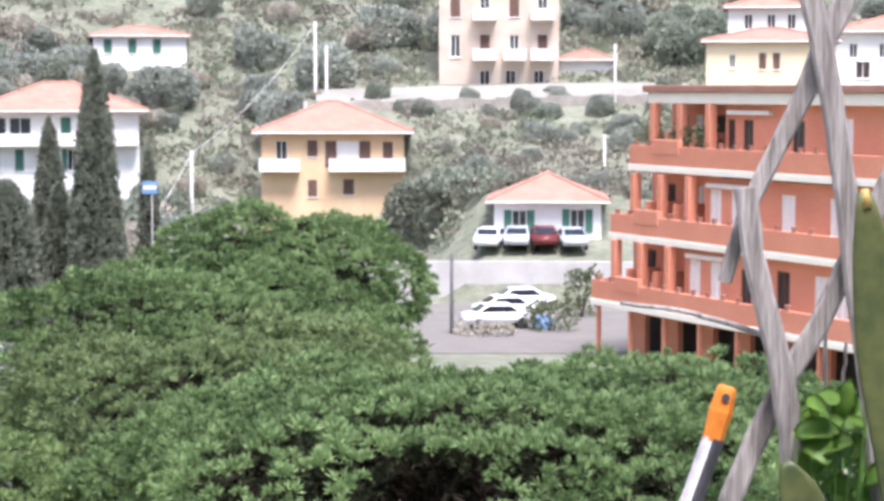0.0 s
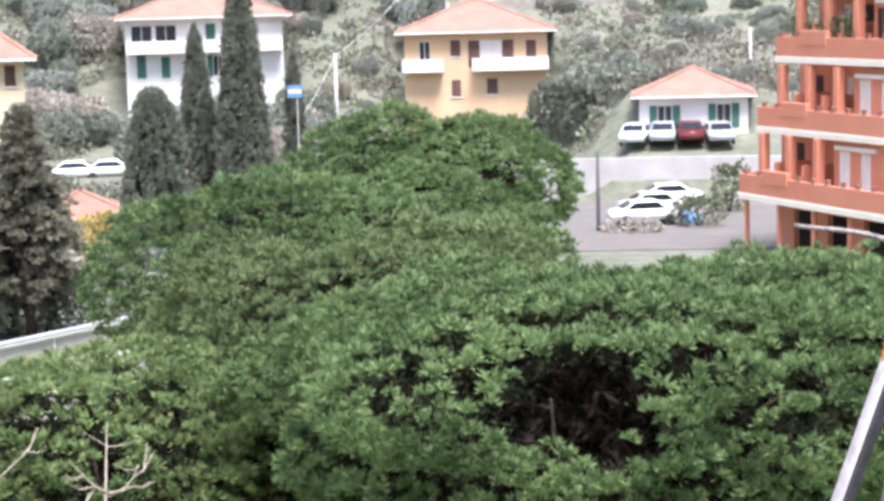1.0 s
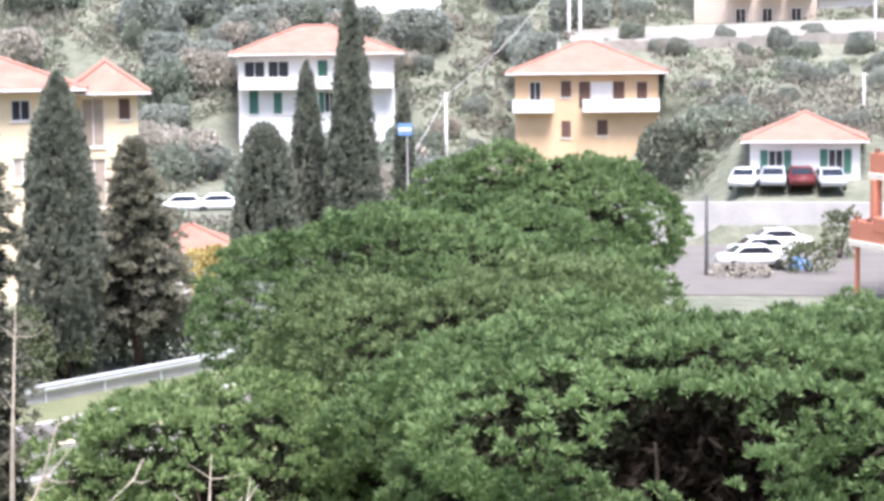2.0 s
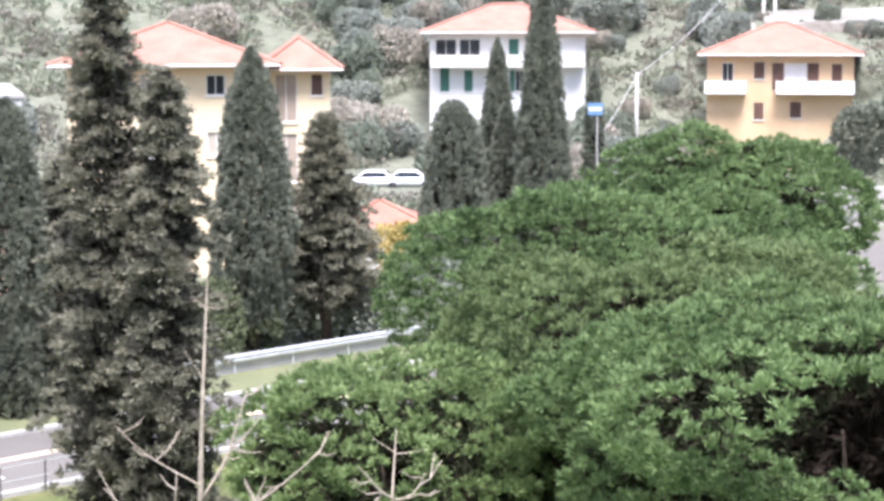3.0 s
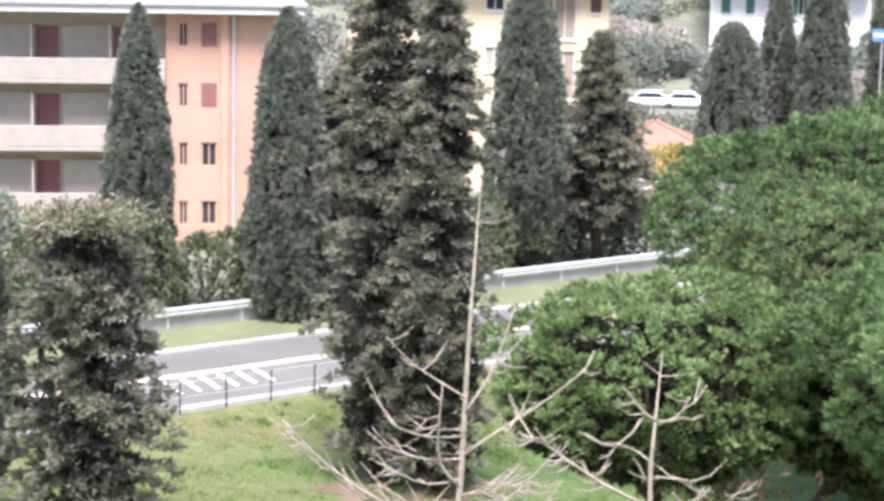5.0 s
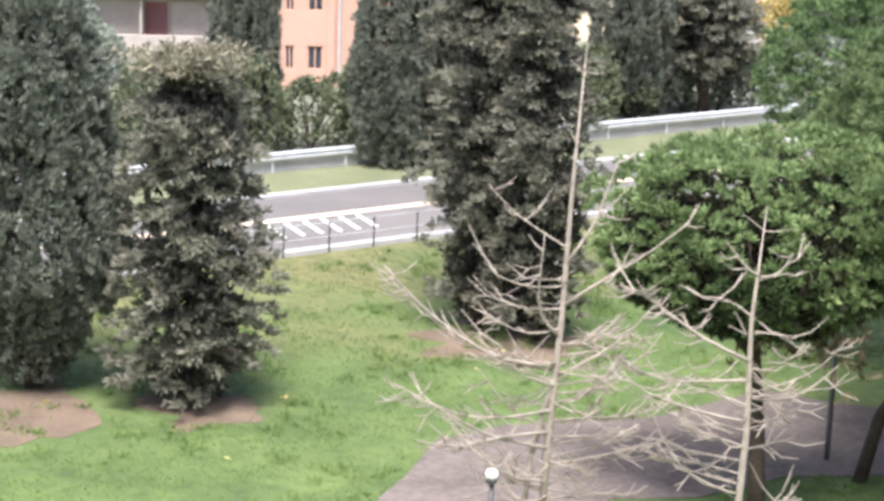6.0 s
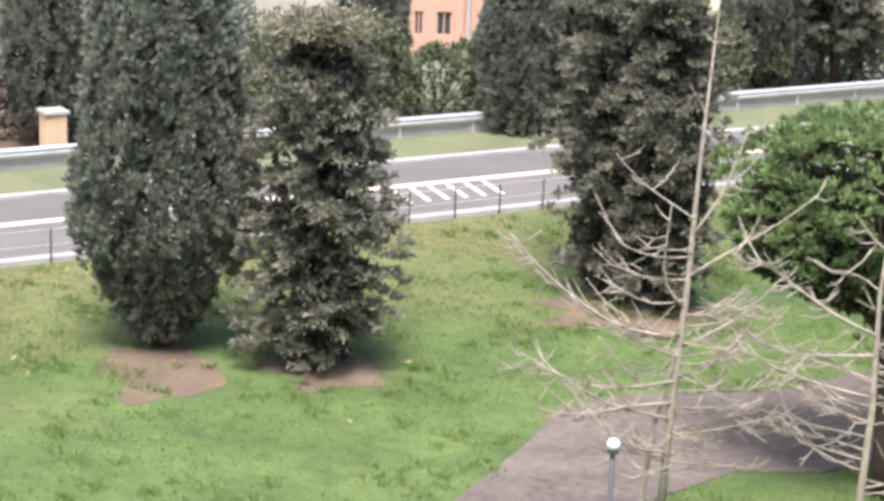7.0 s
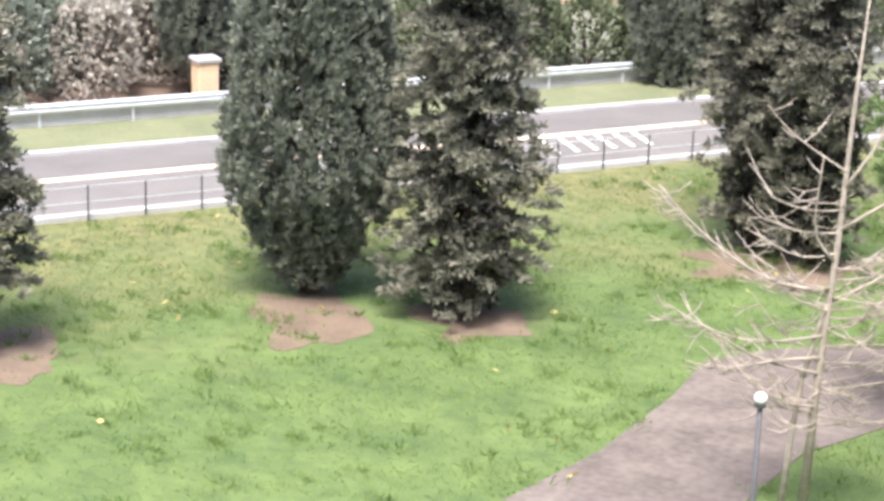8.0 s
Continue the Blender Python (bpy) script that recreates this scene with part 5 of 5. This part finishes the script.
bare = bare_tree((-11.37, 31.30, 0), 9.75, 41, "leafless young tree with pale up-curved limbs and dense twigs", [
    (4.1, -0.6, 1.2, 26, [(-0.9, 0.05), (-1.75, 0.55), (-2.5, 1.2), (-2.95, 1.85)]),
    (5.15, -0.3, 1.0, 9, [(0.8, 0.6), (1.4, 1.0), (2.0, 1.6)]),
    (5.9, 0.3, 0.9, 5, [(0.35, 0.6), (0.62, 1.1), (0.85, 1.75)]),
    (3.9, 0.2, 1.0, 12, [(0.7, 0.35), (1.3, 0.8), (1.6, 1.25)]),
    (4.6, -0.3, 0.9, 6, [(-0.4, 0.35), (-0.5, 1.1), (-0.35, 1.9)]),
    (6.15, 0.4, 0.6, 3, [(-0.5, 0.25), (-1.0, 0.6), (-1.35, 0.95)]),
    (5.5, -0.5, 0.6, 4, [(-0.6, 0.0), (-1.1, 0.2), (-1.4, 0.5)]),
    (5.1, 0.1, 0.6, 4, [(-0.6, -0.05), (-1.2, 0.15), (-1.55, 0.55)]),
    (4.75, -0.2, 0.6, 4, [(-0.6, -0.1), (-1.1, 0.1), (-1.5, 0.4)]),
    (7.9, 0.1, 0.4, 0, [(-0.1, 0.15), (-0.3, 0.5)]),
    (9.1, 0.1, 0.35, 0, [(-0.12, 0.12), (-0.3, 0.2)]),
    (9.15, 0.1, 0.35, 0, [(0.25, 0.0), (0.5, 0.1)]),
    (3.3, -0.7, 0.9, 18, [(-0.9, -0.1), (-1.6, 0.0), (-2.2, 0.3)]),
    (2.9, -1.2, 0.9, 18, [(-0.8, 0.05), (-1.7, -0.05), (-2.3, 0.25)]),
    (2.6, -0.9, 0.9, 14, [(-0.9, 0.2), (-1.5, 0.6), (-2.7, 1.4)]),
    (3.1, -0.6, 0.8, 12, [(0.6, 0.15), (1.2, 0.25), (1.7, 0.5)]),
    (2.3, -0.8, 0.8, 12, [(0.7, 0.2), (1.3, 0.5), (1.6, 0.7)]),
], (34, 1.4, 4.5), (0.43, 0.15))
part("second_stem", tube(bmesh.new(), [(-0.34, -0.16, -0.2), (-0.28, -0.13, 1.2), (-0.16, -0.08, 2.5), (0.02, 0.0, 3.4), (0.17, 0.06, 3.95)], [0.06, 0.055, 0.048, 0.042, 0.03], 8), M["bare"], bare, smooth=True)
bare_tree((-7.75, 30.5, 0), 7.45, 42, "smaller leafless tree with a whorl of pale branches", [
    (7.05, 0.0, 0.4, 0, [(-0.15, 0.1), (-0.4, 0.3)]),
    (7.05, 0.0, 0.4, 0, [(0.25, 0.0), (0.5, 0.05)]),
    (6.3, -0.2, 0.8, 2, [(-0.35, 0.2), (-0.65, 0.65)]),
    (6.3, 0.2, 0.7, 2, [(0.3, 0.05), (0.58, 0.3)]),
    (6.25, 0.3, 0.6, 1, [(0.3, 0.0), (0.55, 0.05)]),
    (4.9, -0.3, 1.1, 20, [(-0.8, 0.4), (-1.7, 1.1), (-2.15, 1.2)]),
    (4.6, 0.2, 0.9, 14, [(-0.8, -0.05), (-1.5, 0.0), (-1.9, 0.2)]),
    (5.6, 0.2, 0.6, 5, [(-0.3, 0.2), (-0.6, 0.3)]),
    (5.4, -0.2, 0.6, 5, [(0.3, 0.05), (0.6, 0.0)]),
    (4.3, 0.4, 0.8, 8, [(0.5, -0.1), (1.0, 0.0), (1.5, 0.5)]),
    (3.9, -0.5, 0.9, 12, [(-0.8, 0.2), (-1.6, 0.5), (-2.1, 0.9)]),
], (18, 2.2, 5.0), (0.2, 0.05))


# ---- hillside vegetation ----
rng1 = np.random.default_rng(77)


def hill_trees():
    protos = []
    for k in range(5):
        # most of these leaf colours are paled to imitate haze
        protos.append(bush((0, 0, -60 - k * 10), 3.2, 3.0, 3.6, 90 + k, "olive tree with grey-green leaves paled by painted haze on the hillside", ("hill_leaf", "olive", "hill_leaf", "hill_leaf", "twig")[k], density=15, leaf=0.42, blades=6, name="olive_tree", category="tree", group="trees on the hillside"))
    first = set()
    # zones of the slope: how many, bearings, distances, sizes
    for count, a0, a1, r0, r1, s0, s1 in ((98, -15.5, -7.5, 152, 192, 0.4, 0.9), (92, -8, 13, 171, 226, 0.5, 1.1), (86, -8, 8, 144, 172, 0.18, 0.45), (20, -32, -15, 150, 215, 0.7, 1.2)):
        made = tries = 0
        while made < count and tries < 3000:
            tries += 1
            az, r = math.radians(rng1.uniform(a0, a1)), rng1.uniform(r0, r1)
            x, y = r * math.sin(az), r * math.cos(az)
            s = rng1.uniform(s0, s1)
            if any(math.hypot(x - a, y - b) < c + s * 2.6 for a, b, c in ((-8.6, 160, 7.5), (7.3, 140, 7), (-31, 164.5, 8), (-28, 188.5, 6), (5, 178, 7), (24.6, 153, 7), (26.5, 166, 6), (38, 171, 7), (-37, 106.5, 10), (12.6, 178.5, 4), (-36, 146, 5))):
                continue
            k = int(rng1.integers(0, 5))
            m = pose(x, y, height(x, y) - 0.2, 0, 0, rng1.uniform(0, 360))
            if k not in first:
                first.add(k)
                protos[k].matrix_world = m
            else:
                copy_thing(protos[k], m).scale = (s, s, s * rng1.uniform(0.8, 1.25))
            made += 1


hill_trees()


def hill_brush(name, count, seed, material, label, shift):
    """Low mounds of brush that cover the slope, leaving out houses, the lane and the car park."""
    rng = np.random.default_rng(seed)
    az, r = np.radians(rng.uniform(-31, 13.5, count)), np.sqrt(rng.uniform(136 ** 2, 232 ** 2, count))
    X, Y = r * np.sin(az), r * np.cos(az)
    patch = np.array([noise.noise(Vector((x * 0.05, y * 0.11, shift))) for x, y in zip(X, Y)])
    keep = patch > rng.uniform(-0.5, 0.25, count)
    keep &= ~((r > 165.5) & (r < 173) & (np.degrees(az) > -4.2) & (np.degrees(az) < 7.2))
    keep &= ~((r < 140) & (np.degrees(az) > -6))
    for a, b, c in HOUSE_PLOTS:
        keep &= np.hypot(X - a, Y - b) > c
    X, Y = X[keep], Y[keep]
    n, per = len(X), 26
    size = rng.uniform(0.5, 1.25, n)
    u = rng.normal(0, 1, (n, per, 3))
    u /= np.linalg.norm(u, axis=2)[:, :, None]
    u[:, :, 2] = np.abs(u[:, :, 2])
    C = np.array([(x, y, height(x, y)) for x, y in zip(X, Y)])
    P = C[:, None, :] + u * (size[:, None] * rng.uniform(0.55, 1.0, (n, per)))[:, :, None] * np.array([1.25, 1.25, 0.62])
    ax = (u + np.array([0, 0, 0.35])).reshape(-1, 3)
    tagged(kites(name, P.reshape(-1, 3), ax, 0.42, 0.24, 2, 0.6, rng, M[material]), label, "scrub", kind="stuff")


HOUSE_PLOTS = ((-8.6, 160, 7.6), (7.3, 140, 6.5), (-31, 164.5, 8), (-28, 188.5, 5.5), (5, 178, 7), (24.6, 153, 6.5), (26.5, 166, 5.5), (38, 171, 7), (-37, 106.5, 10), (12.6, 178.5, 4), (-36, 146, 5))
# both brush colours are lightened, with the haze painted in
hill_brush("green_brush", 5900, 31, "hill_green", "grey-green brush and grass, paled by painted haze, on the hillside", 2.0)
hill_brush("dry_brush", 5900, 32, "hill_dry", "dry grey-brown winter brush, paled by painted haze, on the hillside", 9.0)
bush((2.0, 147.5, 6.2), 3.0, 3, 2.0, 121, "low shrubs on the slope behind the small house", "olive", 9, 0.4)
bush((-1.6, 151.0, 1.0), 2.9, 2.9, 6.6, 122, "dark rounded tree beside the ochre villa", "cypress", 14, 0.4, name="evergreen_tree", category="tree")
bush((-30.0, 150.5, 1.0), 6.0, 3.0, 3.8, 123, "wide clipped grey-green hedge behind parked cars", "olive", 10, 0.4, name="hedge", category="hedge")
bush((-25.2, 104.5, 0), 2.0, 1.6, 2.6, 124, "shrub with yellow leaves beside the low house", "yellowleaf", 18, 0.3)
bush((-18.8, 84.0, 0), 1.9, 1.7, 2.2, 125, "rounded grey-green bush at the bend of the road", "olive", 20, 0.25)
# two added bushes stand in for the band of shade under these trees
bush((-26.3, 80.8, 0), 2.6, 1.2, 2.4, 140, "added bush in place of the shade between cypress trunks", "cypress", 26, 0.25)
bush((-23.0, 83.2, 0), 2.6, 1.2, 2.4, 141, "added bush in place of the shade below the ragged conifer", "cypress", 26, 0.25)
bush((-21.0, 92.0, 0), 1.5, 1.5, 3.2, 126, "pale grey-green bush behind the guard rail", "olive", 16, 0.3)
t = thing("tarpaulin", pose(5.9, 117.5, 0.07), "crumpled blue tarpaulin heap beside the parked cars", "tarpaulin")
bm = bmesh.new()
lathe(bm, [(0.75, 0), (0.7, 0.3), (0.5, 0.55), (0.2, 0.66)], 12)
for v in bm.verts:
    v.co += Vector((noise.noise(v.co * 2.3), noise.noise(v.co * 2.9), noise.noise(v.co * 3.1))) * 0.18
    v.co.z = max(0, v.co.z)
part("sheet", bm, M["blue"], t)
bush((2.2, 113.6, 0), 1.8, 1.2, 0.8, 127, "brown low shrub beside the car park", "twig", 16, 0.25)
bush((6.3, 116.0, 0), 1.6, 1.3, 1.9, 128, "olive-brown shrub beside the parked cars", "shrub", 16, 0.25)
bush((8.5, 123.0, 0), 1.3, 1.1, 3.0, 129, "dark upright shrub in front of the orange block", "shrub", 16, 0.25)


# ---- the balcony from which one looks ----
bm = B((-6, -1.2, 12.0), (6, 1.18, 12.25), 0.01)
tagged(part("balcony_floor", bm, M["concrete"]), "concrete balcony slab", "floor", kind="structure")
tagged(part("wall_parapet", B((-6, 1.0, 12.254), (6, 1.18, 13.2), 0.01), M["stucco_white"]), "white balcony parapet", "wall", kind="structure")
tagged(part("wall_south", B((-12, -1.6, 0), (12, -1.21, 17.5)), M["stucco_white"]), "white wall behind the balcony", "wall", kind="structure")

t = thing("planter", pose(0.19, 1.09, 13.204), "terracotta balcony planter on the parapet", "planter")
part("trough", B((-0.22, -0.085, 0), (0.2, 0.085, 0.2), 0.012), M["tile"], t)
part("compost", B((-0.208, -0.073, 0.19), (0.188, 0.073, 0.206)), M["soil"], t)


def px(x, y, d=1.09):
    """A place on the plane of the trellis: x, y as tenths of a degree right and down from the level line ahead."""
    return Vector((d * math.tan(math.radians(x / 10)), d, 14 - d * math.tan(math.radians(y / 10)) / math.cos(math.radians(x / 10))))


def stem(name, pts, r, label, d=1.09, r1=None):
    t = thing(name, Matrix.Identity(4), label, "vine stem", "dry vine stems in the planter")
    P = [px(*p, d) for p in pts]
    t.location = P[-1]
    Q = []
    for a, b in zip(P, P[1:]):
        for k in range(4):
            Q.append(a.lerp(b, k / 4) + Vector((noise.noise(a * 90 + Vector((k, 0, 0))), 0, noise.noise(a * 70 + Vector((0, k, 3))))) * 0.0008)
    Q.append(P[-1])
    n = len(Q)
    bm = tube(bmesh.new(), [p - P[-1] for p in Q], [r * (1 + 0.16 * noise.noise(Vector((i * 0.6, r * 900, 0)))) if r1 is None else r + (r1 - r) * i / n for i in range(n)], 10)
    part("bark", bm, M["wood_grey"], t, smooth=True)
    return t


def slat(parent, pts, w0, w1, thick, d):
    """A split-wood slat through points on the trellis plane, slightly uneven in width."""
    P = [px(*p, d) for p in pts]
    Q = []
    for a, b in zip(P, P[1:]):
        for k in range(6):
            Q.append(a.lerp(b, k / 6))
    Q.append(P[-1])
    n = len(Q)
    bm = bmesh.new()
    rings = []
    for i, p in enumerate(Q):
        ax = (Q[min(i + 1, n - 1)] - Q[max(i - 1, 0)]).normalized()
        s = ax.cross(Vector((0, 1, 0))).normalized()
        w = (w0 + (w1 - w0) * i / (n - 1)) * (1 + 0.10 * noise.noise(Vector((i * 0.45, w0 * 3000, d * 50)))) / 2
        h = thick / 2
        rings.append([bm.verts.new(p + s * x + Vector((0, y, 0))) for x, y in ((-w, -h * 0.5), (-w * 0.7, -h), (w * 0.7, -h), (w, -h * 0.5), (w, h * 0.5), (w * 0.7, h), (-w * 0.7, h), (-w, h * 0.5))])
    for r0, r1 in zip(rings, rings[1:]):
        for k in range(8):
            bm.faces.new((r0[k], r0[(k + 1) % 8], r1[(k + 1) % 8], r1[k]))
    bm.faces.new(rings[0][::-1])
    bm.faces.new(rings[-1])
    bmesh.ops.recalc_face_normals(bm, faces=bm.faces)
    return part("slat", bm, M["wood_grey"], parent)


trellis = thing("trellis", Matrix.Identity(4), "grey weathered split-wood trellis of crossing slats in the planter", "trellis")
slat(trellis, [(100.9, -60), (102.6, -23.9), (105.1, -13.1), (108.3, 2.4), (110.9, 19.5), (112.6, 28.9), (115.2, 50.7), (119, 75.5), (124, 113.8), (126, 176), (124, 288)], 0.0125, 0.012, 0.005, 1.092)
slat(trellis, [(118, -60), (111.8, -23.9), (106.6, -13.1), (100.7, 2.4), (92.4, 19.7), (86.2, 32.5), (82.2, 44.9), (79.6, 54.4)], 0.0135, 0.0075, 0.005, 1.1)
slat(trellis, [(85.2, 28.0), (87.3, 46.4), (92.2, 65.2), (95.5, 77.7), (98.1, 94.8), (100.0, 116.4), (103, 177), (103, 288)], 0.012, 0.014, 0.005, 1.09)
slat(trellis, [(126, 22), (120.3, 35.0), (112.9, 49.9), (105.5, 66.5), (97.1, 80.8), (88.7, 98.2), (81.8, 115.2), (72, 163.6), (70, 288)], 0.0115, 0.0125, 0.005, 1.1)
stem("dry_tendril", [(50.4, 60.6), (66.3, 62.4), (82.1, 66.2), (93.1, 69.9), (96.5, 77.7)], 0.0011, "thin dry tendril arching from the vine", 1.1, 0.0022)


def capped_cane():
    t = thing("garden_cane", Matrix.Translation(px(3, 288, 1.07)), "black and white striped cane with an orange plastic cap", "plant stake")
    o = px(3, 288, 1.07)
    a, b = px(3, 288, 1.07) - o, px(76.9, 97.7, 1.07) - o
    part("shaft", tube(bmesh.new(), [a, b], [0.0055, 0.0055], 12), M["cane_light"], t, smooth=True)
    ax = (b - a).normalized()
    right = (Vector((1, 0, 0)) - ax * ax.x).normalized()
    front = right.cross(ax).normalized()
    front = front if front.y < 0 else -front
    for k in (0, 32, 64):
        off = (right * math.cos(math.radians(k)) + front * math.sin(math.radians(k))) * 0.0036
        part("stripe", tube(bmesh.new(), [a + off, b + off], [0.0030, 0.0030], 8), M["cane_dark"], t, "dark stripe along the cane")
    top = px(80.4, 84.3, 1.07) - o
    d = (top - b)
    cap = part("cap", tube(bmesh.new(), [b - d * 0.05, b + d * 0.1, b + d * 0.55, b + d * 0.62, b + d * 0.98, b + d * 1.06], [0.0058, 0.0061, 0.0068, 0.0064, 0.0055, 0.0046], 7), M["cap"], t, "orange plastic cap")
    # a raised dark disc paints the shade of the cap's hole
    part("cap_hole_disc", tube(bmesh.new(), [b + d * 0.86 + Vector((0, -0.0064, 0)), b + d * 0.86 + Vector((0, -0.0050, 0))], [0.0022, 0.0022], 10), M["cane_dark"], cap)


capped_cane()


def broad_leaf(pts, width, thick, material, label, d=1.06, edge=None, curl=0.3):
    """A fleshy leaf along points, thickest in the middle."""
    P = [px(*p, d) for p in pts]
    o = P[-1]
    t = thing("plant_leaf", Matrix.Translation(o), label, "leaf", "leaves in the planter")
    Q = []
    for a, b in zip(P, P[1:]):
        for k in range(5):
            Q.append(a.lerp(b, k / 5) - o)
    Q.append(P[-1] - o)
    n = len(Q)
    bm = bmesh.new()
    rings = []
    for i, p in enumerate(Q):
        f = i / (n - 1)
        w = width * (math.sin(math.pi * min(0.97, 0.04 + f * 0.80)) ** 0.7)
        ax = (Q[min(i + 1, n - 1)] - Q[max(i - 1, 0)]).normalized()
        s = ax.cross(Vector((0, -1, 0.1))).normalized()
        rings.append([bm.verts.new(p + s * w * math.cos(q) + Vector((0, -1, 0)) * (thick * math.sin(q) + curl * w * math.cos(q) ** 2)) for q in [k * math.tau / 14 for k in range(14)]])
    for r0, r1 in zip(rings, rings[1:]):
        for k in range(14):
            bm.faces.new((r0[k], r0[(k + 1) % 14], r1[(k + 1) % 14], r1[k]))
    bm.faces.new(rings[0][::-1])
    bm.faces.new(rings[-1])
    part("blade", bm, M[material], t, smooth=True)
    if edge:
        part("tip", tube(bmesh.new(), [Q[0] + Vector((0, -0.002, 0.002)), Q[1] + Vector((0, -0.002, 0))], [0.002, 0.0035], 8), M[edge], t, "ochre withered tip", True)
    return t


broad_leaf([(117.5, 29), (120.3, 50), (123.5, 72), (129, 98), (135, 132), (140, 288)], 0.0165, 0.004, "succulent", "large fleshy olive-green leaf with an ochre tip", 1.05, "leaf_edge")
broad_leaf([(97, 104), (101, 113), (106, 130), (110, 288)], 0.013, 0.003, "succulent", "fleshy green leaf low in the planter", 1.05)


def leafy_plant(foot, seed, count):
    """A small bushy plant: thin stalks, each with an arched oval leaf with a midrib fold."""
    rng = random.Random(seed)
    o = px(*foot, 1.1)
    t = thing("potted_plant", Matrix.Translation(o), "small leafy plant with bright green oval leaves in the planter", "plant")
    for k in range(count):
        d = 1.07 + 0.014 * (k % 5)
        tip = px(rng.uniform(103, 122), rng.uniform(86, 118), d) - o
        a = rng.uniform(0, math.tau)
        ax = Vector((math.cos(a), rng.uniform(-0.7, 0.1), 0.25 + 0.5 * math.sin(a))).normalized()
        side = ax.cross(Vector((rng.uniform(-0.4, 0.4), -0.75, 1))).normalized()
        nrm = side.cross(ax).normalized()
        l, w = rng.uniform(0.014, 0.026), rng.uniform(0.006, 0.0105)
        bm = bmesh.new()
        rows = []
        for i in range(8):
            f = i / 7
            c = tip + ax * l * (f - 0.3) - nrm * l * 0.35 * (f - 0.35) ** 2
            half = w * max(0.05, math.sin(math.pi * min(0.985, 0.06 + 0.94 * f)) ** 0.75)
            wave = 0.0008 * math.sin(f * 9 + k)
            rows.append([bm.verts.new(c + side * half * q + nrm * (0.22 * half * abs(q) + wave * q)) for q in (-1, -0.55, 0, 0.55, 1)])
        for r0, r1 in zip(rows, rows[1:]):
            for q in range(4):
                bm.faces.new((r0[q], r0[q + 1], r1[q + 1], r1[q]))
        bmesh.ops.solidify(bm, geom=list(bm.faces), thickness=0.0004)
        part("leaf", bm, M["fresh_leaf"], t, smooth=True)
        base = tip - ax * l * 0.3
        part("stalk", tube(bmesh.new(), [base, base.lerp(Vector((0, 0, 0)), 0.4) + Vector((0, 0.004, 0.004)), Vector((rng.uniform(-0.01, 0.01), 0, 0))], [0.0005, 0.0008, 0.001], 6), M["fresh_leaf"], t, smooth=True)


leafy_plant((112, 200), 4, 34)
stem("dry_tendril", [(107.5, 66), (107.8, 80), (108.2, 95), (110, 288)], 0.0011, "thin brown upright stalk", 1.12, 0.0014)
stem("dry_tendril", [(113.5, 70), (112.6, 82), (111.5, 95), (112, 288)], 0.0010, "thin brown upright stalk", 1.12, 0.0014)
